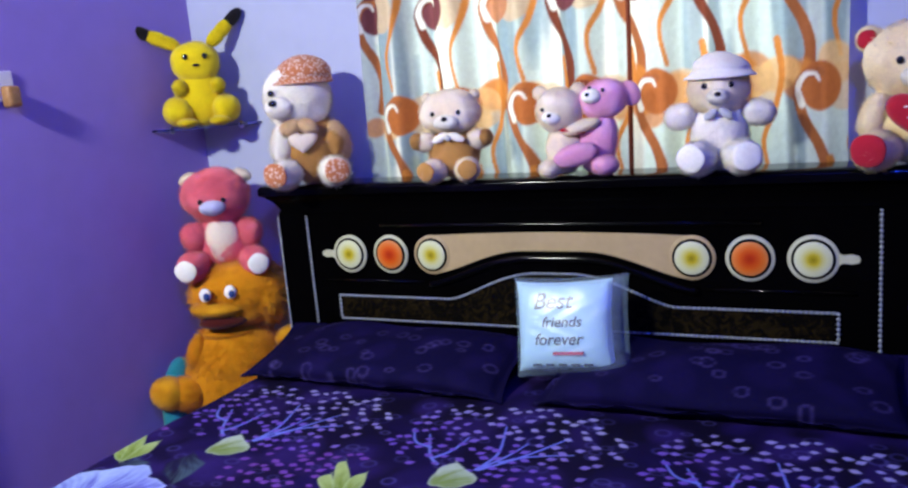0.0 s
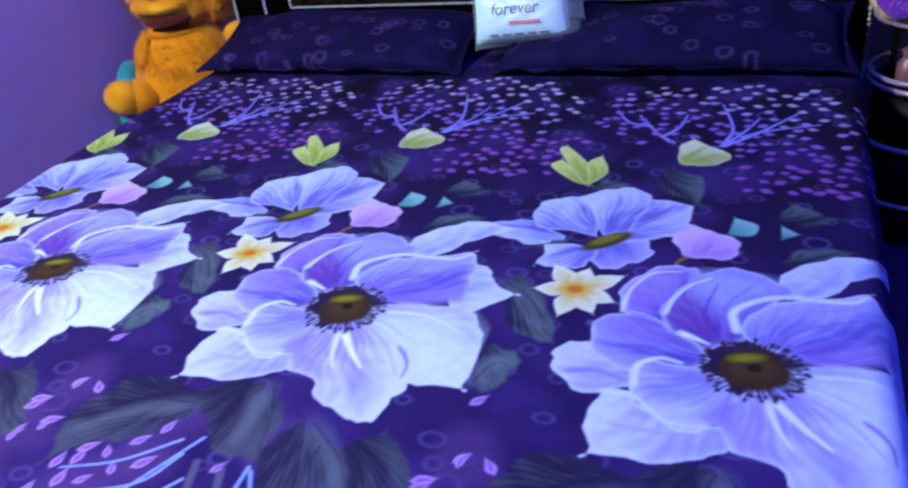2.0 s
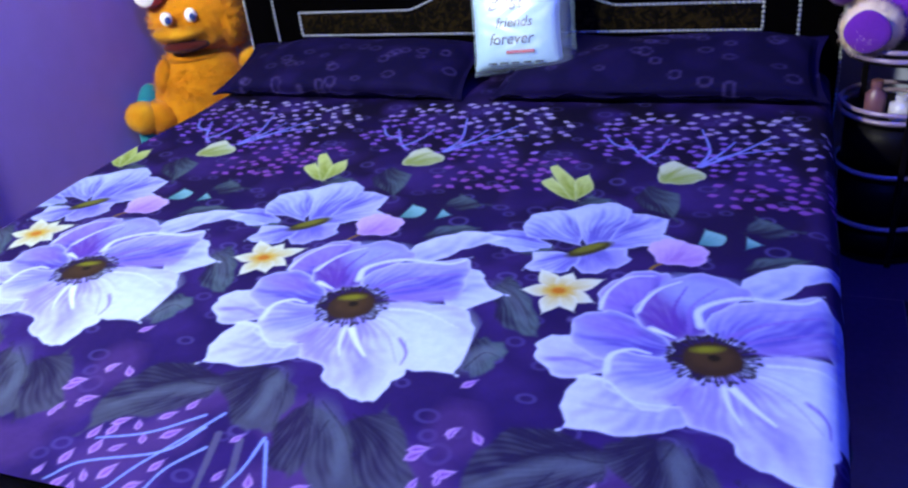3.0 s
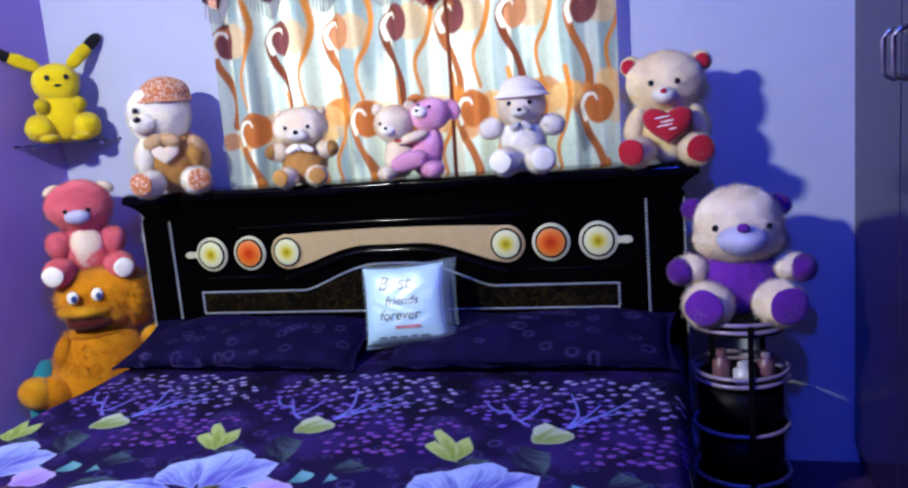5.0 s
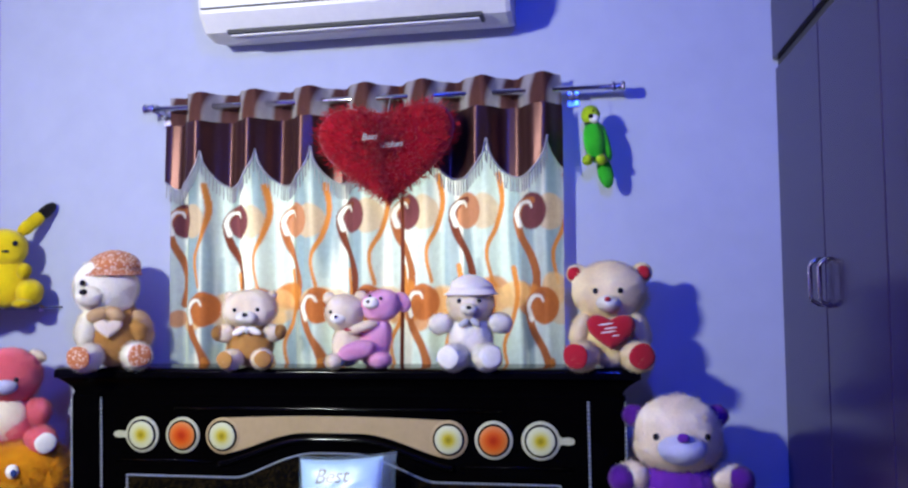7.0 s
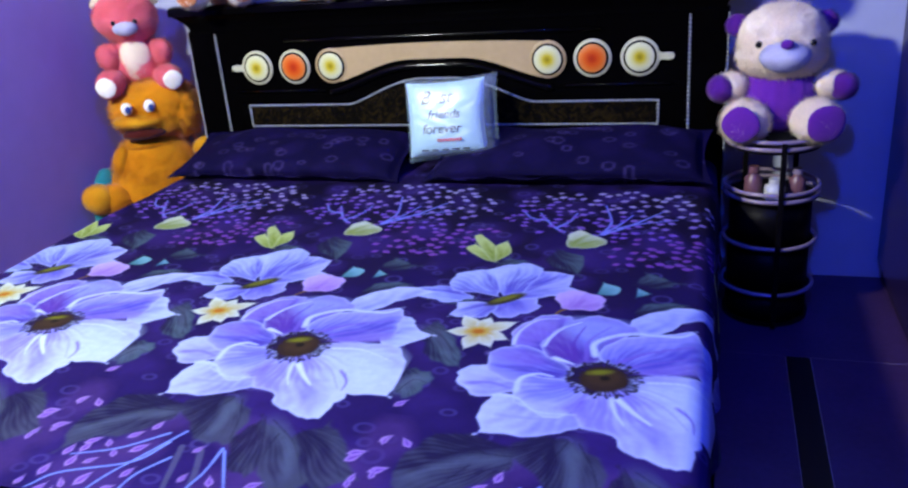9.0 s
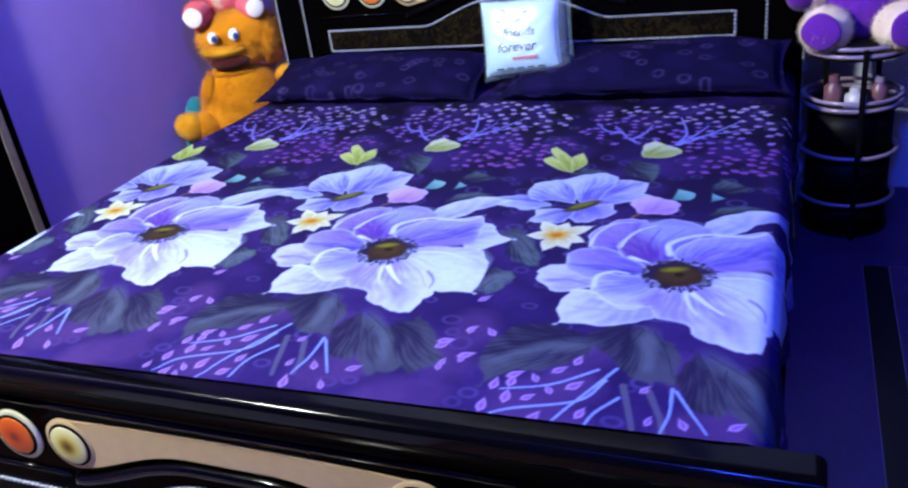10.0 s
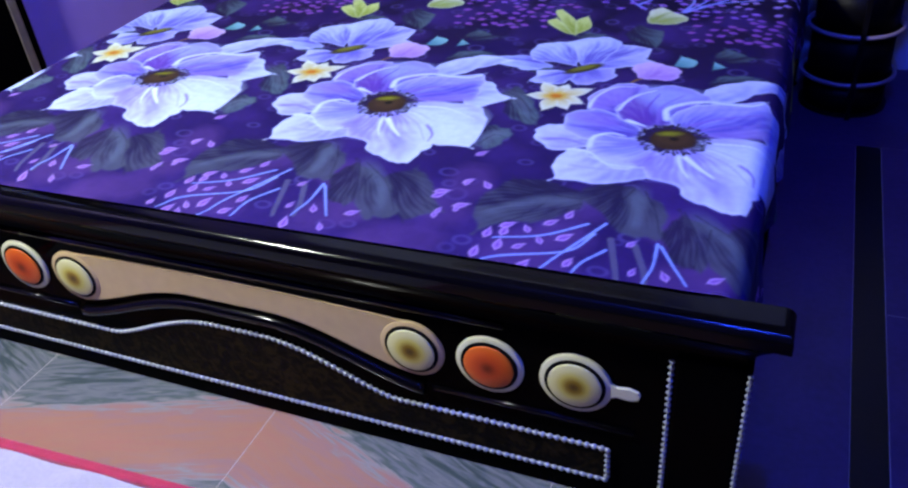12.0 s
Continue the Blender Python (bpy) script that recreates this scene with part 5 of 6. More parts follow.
jar("small_bottle", "small white bottle standing in the rack", RX + 0.005, RY - 0.07, tiers[2] - 0.009, 0.030, 0.065, M["jar_white"], M["jar_white"])
jar("small_bottle", "small pink bottle standing in the rack", RX - 0.055, RY - 0.045, tiers[2] - 0.009, 0.026, 0.095, M["jar_pink"], M["jar_pink"])
jar("small_bottle", "small pink bottle standing in the rack", RX + 0.07, RY - 0.03, tiers[2] - 0.009, 0.024, 0.085, M["jar_pink"], M["rim"])

# lamps that light the room, out of the walk's sight
tube_lamp = empty("tube_light", "white tube light on the wall", "lamp")
part("batten", box(WALL_W, WALL_W + 0.04, -3.10, -2.14, 2.20, 2.25, 0.004), M["ac_white"], tube_lamp)
tube([(WALL_W + 0.06, -3.08, 2.19), (WALL_W + 0.06, -2.16, 2.19)], 0.013, 12, name="tube", material=M["ac_white"], parent=tube_lamp)

# ---- soft toys: each one mesh of stuffed shapes with a short pile ----
def ico(sub):
    bm = bmesh.new()
    bmesh.ops.create_icosphere(bm, subdivisions=sub, radius=1.0)
    bm.verts.index_update()
    v = np.array([x.co[:] for x in bm.verts])
    f = np.array([[q.index for q in x.verts] for x in bm.faces])
    bm.free()
    return v, f


ICO = {k: ico(k) for k in (2, 3, 4, 5)}
PLUSH = {}


def plush(name, base, rough=0.95, sheen=0.22):
    if name not in PLUSH:
        m = PLUSH[name] = mat(name, base, rough, var=0.10, scale=140, bump=0.22, bump_scale=260, sheen=sheen, spec=0.10, dist=0.004)
        b = m.node_tree.nodes["Principled BSDF"]
        b.inputs["Subsurface Weight"].default_value, b.inputs["Subsurface Scale"].default_value = 0.22, 0.012
        b.inputs["Subsurface Radius"].default_value = (1.0, 0.75, 0.6)
        nt = m.node_tree                                        # tufts differ a little in tone
        geo, span, tint = nt.nodes.new("ShaderNodeNewGeometry"), nt.nodes.new("ShaderNodeMapRange"), nt.nodes.new("ShaderNodeVectorMath")
        span.inputs["To Min"].default_value, span.inputs["To Max"].default_value = 0.92, 1.05
        tint.operation = "SCALE"
        source = b.inputs["Base Color"].links[0].from_socket
        nt.links.new(geo.outputs["Random Per Island"], span.inputs["Value"])
        nt.links.new(source, tint.inputs[0])
        nt.links.new(span.outputs[0], tint.inputs["Scale"])
        nt.links.new(tint.outputs[0], b.inputs["Base Color"])
    return PLUSH[name]


class Toy:
    def __init__(self, seed):
        self.v, self.f, self.s, self.n, self.mats, self.nm = [], [], [], 0, [], {}
        self.rng = np.random.RandomState(seed)

    def slot(self, m):
        if m not in self.mats:
            self.mats.append(m)
        return self.mats.index(m)

    def ball(self, c, r, m, rot=(0, 0, 0), pile=0.0, sub=3, lump=0.02, cut=None):
        """A stuffed shape: middle, three radii, turn in degrees; pile is the length of its fur."""
        v, f = ICO[sub + (1 if pile else 0)]
        r = np.array(r if np.ndim(r) else (r, r, r), float)
        ph = self.rng.uniform(0, 6, 3)
        w = 1 + lump * (np.sin(v[:, 0] * 5 + ph[0]) + np.sin(v[:, 1] * 6 + ph[1]) + np.sin(v[:, 2] * 5 + ph[2]))
        if pile:                                                # tufts
            for _ in range(5):
                d = self.rng.normal(size=3)
                d *= self.rng.uniform(9, 17) / np.linalg.norm(d)
                w = w + min(0.015, pile * 0.12 / r.mean() ** 0.5) * np.sin(v @ d + self.rng.uniform(0, 6))
        R = np.array(Euler([radians(a) for a in rot]).to_matrix())
        p = (v * w[:, None] * r) @ R.T + np.array(c)
        k = self.slot(m)
        self.v.append(p)
        self.f += (f + self.n).tolist()
        self.s += [k] * len(f)
        self.n += len(p)
        if pile:
            self.fur(c, r, R, k, pile)

    def fur(self, c, r, R, k, pile):
        area = 4 * math.pi * ((r[0] * r[1]) ** 1.6 / 3 + (r[0] * r[2]) ** 1.6 / 3 + (r[1] * r[2]) ** 1.6 / 3) ** (1 / 1.6)
        n = int(min(9000, area / pile ** 2 * 13.0))
        d = self.rng.normal(size=(n, 3))
        d /= np.linalg.norm(d, axis=1)[:, None]
        root = (d * r * self.rng.uniform(0.97, 1.03, n)[:, None]) @ R.T + np.array(c)
        nor = (d / r) @ R.T
        nor /= np.linalg.norm(nor, axis=1)[:, None]
        lean = self.rng.normal(size=(n, 3)) + np.array((0, 0, -0.35))
        lean -= nor * (lean * nor).sum(1)[:, None]
        dirn = nor * 0.55 + lean
        dirn /= np.linalg.norm(dirn, axis=1)[:, None]
        side = np.cross(dirn, nor + 0.01)
        side /= np.linalg.norm(side, axis=1)[:, None] + 1e-9
        L = pile * self.rng.uniform(0.5, 1.7, n)[:, None]
        a, b, t = root - side * pile * 0.08 - nor * pile * 0.1, root + side * pile * 0.08 - nor * pile * 0.1, root + dirn * L
        soft = nor + self.rng.normal(size=(n, 3)) * 0.18
        self.nm[self.n] = np.repeat(soft, 3, 0)
        self.v.append(np.stack([a, b, t], 1).reshape(-1, 3))
        self.f += (np.arange(3 * n).reshape(-1, 3) + self.n).tolist()
        self.s += [k] * n
        self.n += 3 * n

    def rib(self, c, r, m, count):
        """A corduroy body: an egg with upright ribs."""
        v, f = ICO[4]
        a = np.arctan2(v[:, 1], v[:, 0])
        w = 1 + 0.05 * np.cos(a * count)
        p = v * np.array(r) * np.stack([w, w, np.ones_like(w)], 1) + np.array(c)
        k = self.slot(m)
        self.v.append(p)
        self.f += (f + self.n).tolist()
        self.s += [k] * len(f)
        self.n += len(p)

    def heart(self, c, w, h, t, m, rot=(0, 0, 0), pile=0.0, n=64):
        """A puffed heart in the x-z plane, its front towards -y."""
        a = np.linspace(0, 2 * np.pi, n, endpoint=False)
        hx = np.sign(np.sin(a)) * np.abs(np.sin(a)) ** 2.0
        hz = (13.4 * np.cos(a) - 4.2 * np.cos(2 * a) - 1.6 * np.cos(3 * a) - 0.5 * np.cos(4 * a)) / 15.0 + 0.10
        R = np.array(Euler([radians(q) for q in rot]).to_matrix())
        pts, fs = [], []
        levels = np.concatenate([np.linspace(0.02, 1, 14), np.linspace(1, 0.02, 14)[1:]])
        sign = [-1] * 14 + [1] * 13
        for q, sg in zip(levels, sign):
            y = sg * t / 2 * math.sqrt(max(0, 1 - q ** 3.0))
            pts.append(np.stack([hx * q * w / 2, np.full(n, y), hz * q * h / 2], 1))
        P = np.concatenate(pts)
        P = P @ R.T + np.array(c)
        L = len(levels)
        for i in range(L - 1):
            for j in range(n):
                fs.append([self.n + i * n + j, self.n + i * n + (j + 1) % n, self.n + (i + 1) * n + (j + 1) % n, self.n + (i + 1) * n + j])
        k = self.slot(m)
        self.v.append(P)
        self.f += fs
        self.s += [k] * len(fs)
        self.n += len(P)
        if pile:
            cnt = 16000
            pick = self.rng.randint(0, len(P), cnt)
            root = P[pick] + self.rng.normal(size=(cnt, 3)) * 0.006
            out = root - np.array(c)
            out[:, 1] *= 3
            out /= np.linalg.norm(out, axis=1)[:, None] + 1e-9
            d = out + self.rng.normal(size=(cnt, 3)) * 0.6
            d /= np.linalg.norm(d, axis=1)[:, None]
            sd = np.cross(d, self.rng.normal(size=(cnt, 3)))
            sd /= np.linalg.norm(sd, axis=1)[:, None] + 1e-9
            tip = root + d * pile
            self.v.append(np.stack([root - sd * 0.0016, root + sd * 0.0016, tip], 1).reshape(-1, 3))
            self.f += (np.arange(3 * cnt).reshape(-1, 3) + self.n).tolist()
            self.s += [k] * cnt
            self.n += 3 * cnt

    def cone(self, rings, m, n=36):
        """A turned shape: (z, radius x, radius y, middle x, middle y)."""
        k, start = self.slot(m), self.n
        a = np.linspace(0, 2 * np.pi, n, endpoint=False)
        for z, rx, ry, cx, cy in rings:
            self.v.append(np.stack([cx + rx * np.cos(a), cy + ry * np.sin(a), np.full(n, z)], 1))
            self.n += n
        for i in range(len(rings) - 1):
            for j in range(n):
                self.f.append([start + i * n + j, start + i * n + (j + 1) % n, start + (i + 1) * n + (j + 1) % n, start + (i + 1) * n + j])
                self.s.append(k)
        for base in (start, start + (len(rings) - 1) * n):
            self.f.append([base + j for j in range(n)])
            self.s.append(k)

    def done(self, name, label, m, scale=1.0, category="soft toy", group=""):
        P = np.concatenate(self.v) * scale
        ob = mesh_object(name, P, self.f, self.mats, None, "", True, self.s)
        if self.nm:                                             # the pile takes the shading of the body under it
            N = np.zeros_like(P)
            for start, q in self.nm.items():
                N[start:start + len(q)] = q / (np.linalg.norm(q, axis=1)[:, None] + 1e-9)
            ob.data.normals_split_custom_set_from_vertices(N.tolist())
        ob.matrix_world = m
        return tagged(ob, label, category, group)


EYE_M = mat("black_bead", (0.008, 0.008, 0.010), 0.15, coat=0.5, bump=0.0)
CREAMF, WHITEF = plush("cream_plush", (0.94, 0.80, 0.60)), plush("white_plush", (0.94, 0.88, 0.76))
TAN, REDF, PURPLE = plush("tan_plush", (0.50, 0.25, 0.07)), plush("red_plush", (0.42, 0.015, 0.03)), plush("purple_plush", (0.13, 0.02, 0.30))
CORAL, ORANGEF, YELLOWF = plush("coral_plush", (0.86, 0.17, 0.21)), plush("orange_plush", (0.72, 0.27, 0.006)), plush("yellow_plush", (0.76, 0.58, 0.01))
BEIGE, GREENF, LIME = plush("beige_plush", (0.92, 0.76, 0.46)), plush("green_plush", (0.05, 0.60, 0.03)), plush("lime_plush", (0.50, 0.72, 0.02))
BLACKF, TEAL, GREYF = plush("black_plush", (0.012, 0.010, 0.012)), plush("teal_plush", (0.02, 0.22, 0.26)), plush("grey_plush", (0.50, 0.50, 0.54))
MOUTH = plush("mouth_cloth", (0.07, 0.008, 0.006))
# checked cotton of one toy's hat and soles
CHECK = plush("checked_cotton", (0.6, 0.3, 0.2))
ntc = CHECK.node_tree
tcn, vor, crm = ntc.nodes.new("ShaderNodeTexCoord"), ntc.nodes.new("ShaderNodeTexVoronoi"), ntc.nodes.new("ShaderNodeValToRGB")
vor.inputs["Scale"].default_value = 105
ntc.links.new(tcn.outputs["Object"], vor.inputs["Vector"])
ntc.links.new(vor.outputs["Distance"], crm.inputs[0])
crm.color_ramp.elements[0].position, crm.color_ramp.elements[0].color = 0.33, (0.74, 0.52, 0.40, 1)
crm.color_ramp.elements[1].position, crm.color_ramp.elements[1].color = 0.46, (0.50, 0.17, 0.07, 1)
ntc.links.new(crm.outputs[0], ntc.nodes["Principled BSDF"].inputs["Base Color"])


def teddy(t, body, head, arm, leg, pad, muzzle, ear, nose=EYE_M, pile=0.029, arms=(20, 35), spread=0.20, look_x=0.0, width=1.0, ears=True, eyes=True, ribbed=False, snout=1.0,
          ear_at=(0.240, 0.03, 0.895), skull=(0.295, 0.255, 0.265, 0.71), eye_at=(0.105, 0.755), nose_z=0.675, muzzle_z=0.640, foot=1.0, stub=None, ear_r=0.088):
    """A sitting bear, one unit high, facing -y. skull: its three radii and its height; stub: a short arm's reach and height in place of a long one."""
    W = width
    if ribbed:
        t.rib((0, 0.0, 0.30), (0.27 * W, 0.22, 0.30), body, 18)
    else:
        t.ball((0, 0.0, 0.30), (0.25 * W, 0.21, 0.30), body, pile=pile)
    hx, turn = look_x * 0.10, look_x * 0.16
    t.ball((hx, -0.03, skull[3]), (skull[0] * W, skull[1], skull[2]), head, pile=pile, sub=4)
    face = -0.03 - skull[1]
    if muzzle is not None:
        t.ball((hx + turn, face + 0.040, muzzle_z), (0.125 * W * snout, 0.10, 0.090 * snout), muzzle, pile=pile * 0.4)
        t.ball((hx + turn * 1.3, face - 0.055, nose_z), (0.036 * snout, 0.026, 0.028 * snout), nose, sub=2)
    if eyes:
        for s in (-1, 1):
            x = s * eye_at[0] * W
            y = -0.03 - skull[1] * math.sqrt(max(0.1, 1 - (x / (skull[0] * W)) ** 2 - ((eye_at[1] - skull[3]) / skull[2]) ** 2)) - 0.004
            t.ball((hx + turn * 0.6 + x, y + 0.03 * abs(look_x) * (s > 0), eye_at[1]), (0.026, 0.020, 0.028), EYE_M, sub=2)
    if ears:
        for s in (-1, 1):
            t.ball((hx + s * ear_at[0] * W, ear_at[1], ear_at[2]), (ear_r, 0.050, ear_r * 0.97), ear, pile=pile * 0.6)
    for s, a in zip((-1, 1), arms):
        if stub:
            t.ball((s * (stub[0] - 0.075), -0.07, stub[1]), (0.130, 0.105, 0.108), arm, (0, s * 8, 0), pile)
            continue
        a_ = radians(a)
        cx, cz = s * (0.215 * W + math.sin(a_) * 0.133), 0.475 - math.cos(a_) * 0.1425
        t.ball((cx, -0.08, cz), (0.088, 0.092, 0.165), arm, (12, -s * a * 0.8, 0), pile)
    for s in (-1, 1):
        t.ball((s * spread, -0.24, 0.105 * foot), (0.125 * foot, 0.20, 0.115 * foot), leg, (4, 0, s * 14), pile)
        t.ball((s * (spread + 0.045), -0.432, 0.120 * foot), (0.098 * foot, 0.026, 0.098 * foot), pad, (4, 0, s * 14), 0)


TOP_H = 1.0405
G = "soft toys on the headboard"
# bear in a checked hat, white head, tan body
t = Toy(1)
BUFF = plush("buff_plush", (0.72, 0.48, 0.26))
teddy(t, TAN, WHITEF, BUFF, WHITEF, CHECK, WHITEF, WHITEF, arms=(10, 18), look_x=-0.70, ears=False, width=0.92)
t.ball((-0.215, -0.09, 0.35), (0.10, 0.11, 0.17), WHITEF, (10, 14, 0), 0.024)
t.ball((0.215, -0.10, 0.33), (0.085, 0.10, 0.12), TAN, (10, -10, 0), 0.024)
t.ball((-0.01, -0.02, 0.885), (0.235, 0.225, 0.160), CHECK, (0, -6, 0), lump=0.01)
t.cone([(0.885, 0.235, 0.225, -0.01, -0.02), (0.825, 0.265, 0.262, -0.03, -0.04), (0.815, 0.266, 0.263, -0.03, -0.04), (0.825, 0.22, 0.21, -0.02, -0.02)], CHECK)
for s in (-1, 1):
    t.ball((-0.05 + s * 0.07, -0.235, 0.475), (0.085, 0.045, 0.060), BUFF, (0, s * 25, 0), 0.016)
t.heart((-0.03, -0.235, 0.36), 0.24, 0.19, 0.09, plush("blush_satin", (0.74, 0.62, 0.52), 0.5), (-10, 0, 0))
t.done("teddy_bear", "white-headed teddy bear in a checked hat on the headboard", pose(-0.795, 0.018, TOP_H, 0, 0, 26), 0.385, group=G)
# small cream bear in tan overalls
t = Toy(2)
teddy(t, TAN, CREAMF, CREAMF, CREAMF, TAN, WHITEF, CREAMF, stub=(0.375, 0.43), spread=0.19, width=1.15, skull=(0.30, 0.26, 0.25, 0.735), ear_at=(0.235, 0.03, 0.905), ear_r=0.060, eye_at=(0.125, 0.735), foot=1.08)
for s in (-1, 1):
    t.ball((s * 0.390, -0.10, 0.44), (0.080, 0.092, 0.092), TAN, (0, 0, 0), 0.016)
for s in (-1, 1):
    t.ball((s * 0.09, -0.225, 0.47), (0.10, 0.03, 0.045), WHITEF, (0, s * 25, 0))
t.ball((0, -0.24, 0.465), (0.035, 0.03, 0.035), GREYF, sub=2)
t.done("teddy_bear", "small cream teddy bear in tan overalls with a white bow", pose(-0.290, 0.012, TOP_H, 0, 0, 12), 0.262, group=G)
# two little bears hugging
t = Toy(3)
PK = plush("rose_plush", (0.88, 0.42, 0.62))
t.ball((-0.13, -0.02, 0.27), (0.19, 0.18, 0.26), CREAMF, pile=0.024)
t.ball((-0.16, -0.06, 0.68), (0.24, 0.22, 0.23), CREAMF, pile=0.024, sub=4)
for s in (-1, 1):
    t.ball((-0.16 + s * 0.20, 0.0, 0.865), (0.075, 0.045, 0.075), CREAMF, pile=0.018)
    t.ball((-0.20 + s * 0.095, -0.255, 0.70), (0.022, 0.016, 0.024), EYE_M, sub=2)
t.ball((-0.21, -0.245, 0.615), (0.10, 0.075, 0.07), WHITEF)
t.ball((-0.22, -0.315, 0.640), (0.026, 0.018, 0.02), EYE_M, sub=2)
t.ball((-0.26, -0.20, 0.09), (0.12, 0.16, 0.09), CREAMF, pile=0.024)
t.ball((-0.02, -0.17, 0.46), (0.14, 0.05, 0.03), REDF, (0, 10, 0))
t.ball((0.22, 0.0, 0.32), (0.20, 0.18, 0.32), PK, (0, 12, 0), 0.022)
t.ball((0.30, -0.03, 0.76), (0.25, 0.20, 0.20), PK, (0, -10, 0), 0.022, 4)
t.ball((0.56, 0.0, 0.80), (0.13, 0.06, 0.10), PK, (0, 60, 0), 0.010)
t.ball((0.20, -0.22, 0.80), (0.10, 0.07, 0.075), WHITEF, (0, 0, 0))
t.ball((0.17, -0.285, 0.82), (0.024, 0.018, 0.02), EYE_M, sub=2)
for x, z in ((0.19, 0.885), (0.32, 0.855)):
    t.ball((x, -0.225, z), (0.02, 0.016, 0.022), EYE_M, sub=2)
t.ball((0.02, -0.24, 0.22), (0.23, 0.09, 0.11), PK, (0, -14, 0), 0.022)
t.ball((0.30, -0.20, 0.10), (0.14, 0.16, 0.10), PK, (0, 0, 10), 0.022)
t.ball((0.08, -0.17, 0.50), (0.19, 0.07, 0.06), CREAMF, (0, -16, 0), 0.022)
t.done("hugging_toy", "cream and pink toy bears hugging, seated on the headboard", pose(0.085, 0.012, TOP_H, 0, 0, 8), 0.262, group=G)
# pale bear in a brimmed hat
t = Toy(4)
teddy(t, WHITEF, CREAMF, WHITEF, WHITEF, WHITEF, WHITEF, WHITEF, stub=(0.395, 0.475), spread=0.175, ears=False, width=0.95, skull=(0.265, 0.245, 0.235, 0.69), eye_at=(0.110, 0.725), nose_z=0.655, muzzle_z=0.635, snout=0.8, foot=1.22)
HATF = plush("pale_hat_cloth", (0.86, 0.79, 0.70))
t.ball((0.02, 0.0, 0.850), (0.235, 0.225, 0.150), HATF, (0, 8, 0), lump=0.02)
t.cone([(0.865, 0.232, 0.225, 0.02, 0.0), (0.822, 0.256, 0.250, 0.018, -0.020), (0.796, 0.296, 0.292, 0.012, -0.035), (0.784, 0.298, 0.294, 0.012, -0.035), (0.790, 0.250, 0.240, 0.014, -0.020)], HATF)
for s in (-1, 1):
    t.ball((s * 0.06, -0.22, 0.49), (0.065, 0.03, 0.035), GREYF, (0, s * 35, 0))
t.done("teddy_bear", "white teddy bear in a brimmed hat, arms held out", pose(0.462, 0.010, TOP_H, 0, 0, 6), 0.295, group=G)
# beige bear with a red heart
t = Toy(5)
teddy(t, BEIGE, BEIGE, BEIGE, BEIGE, REDF, WHITEF, BEIGE, nose=REDF, snout=0.85, arms=(25, 25), spread=0.245, width=1.0, skull=(0.335, 0.27, 0.275, 0.705), ear_at=(0.300, 0.03, 0.870), ear_r=0.092, eye_at=(0.110, 0.715), nose_z=0.640, muzzle_z=0.605, foot=1.16)
for s in (-1, 1):
    t.ball((s * 0.315, -0.020, 0.868), (0.066, 0.04, 0.068), REDF)
t.heart((0.02, -0.285, 0.355), 0.43, 0.34, 0.16, REDF, (-8, 0, 0))
for k, (x, z) in enumerate(((-0.02, 0.42), (0.02, 0.385), (0.0, 0.35), (0.04, 0.315))):
    t.ball((x, -0.366, z), (0.075 - 0.012 * (k % 2), 0.004, 0.007), WHITEF, (0, -8, 0), sub=2, lump=0)
t.done("teddy_bear", "beige teddy bear holding a red heart, with red ears and soles", pose(0.902, 0.010, TOP_H, 0, 0, -3), 0.335, group=G)
# big cream and purple bear on the rack
t = Toy(6)
teddy(t, PURPLE, CREAMF, CREAMF, CREAMF, PURPLE, plush("lilac_plush", (0.62, 0.62, 0.80)), PURPLE, nose=PURPLE, snout=1.30, stub=(0.435, 0.385), spread=0.250, width=1.05, ribbed=True, pile=0.034,
      ear_at=(0.300, 0.12, 0.820), ear_r=0.085, skull=(0.300, 0.270, 0.300, 0.700), eye_at=(0.175, 0.725), nose_z=0.735, muzzle_z=0.640, foot=1.42)
t.ball((0, -0.02, 0.610), (0.320, 0.250, 0.190), CREAMF, pile=0.034, sub=4)
for s in (-1, 1):
    t.ball((s * 0.435, -0.12, 0.380), (0.098, 0.106, 0.102), PURPLE, (0, s * 30, 0), 0.014)
t.done("teddy_bear", "large cream teddy bear with purple ribbed body, on the rack", pose(1.090, -0.075, 0.583, 0, 0, 2), 0.385)
# yellow long-eared toy on the glass shelf
t = Toy(7)
t.ball((0, 0.0, 0.105), (0.086, 0.070, 0.108), YELLOWF, pile=0.004)
t.ball((0, -0.012, 0.226), (0.086, 0.072, 0.074), YELLOWF, pile=0.004, sub=4)
for s in (-1, 1):
    t.ball((s * 0.082, -0.035, 0.057), (0.052, 0.066, 0.052), YELLOWF, pile=0.004)
    t.ball((s * 0.055, -0.088, 0.016), (0.036, 0.045, 0.017), YELLOWF, pile=0.003)
    t.ball((s * 0.064, -0.050, 0.138), (0.026, 0.034, 0.030), YELLOWF, (0, s * 20, 0), 0.004)
    t.ball((s * 0.033, -0.080, 0.242), (0.010, 0.006, 0.011), EYE_M, sub=2)
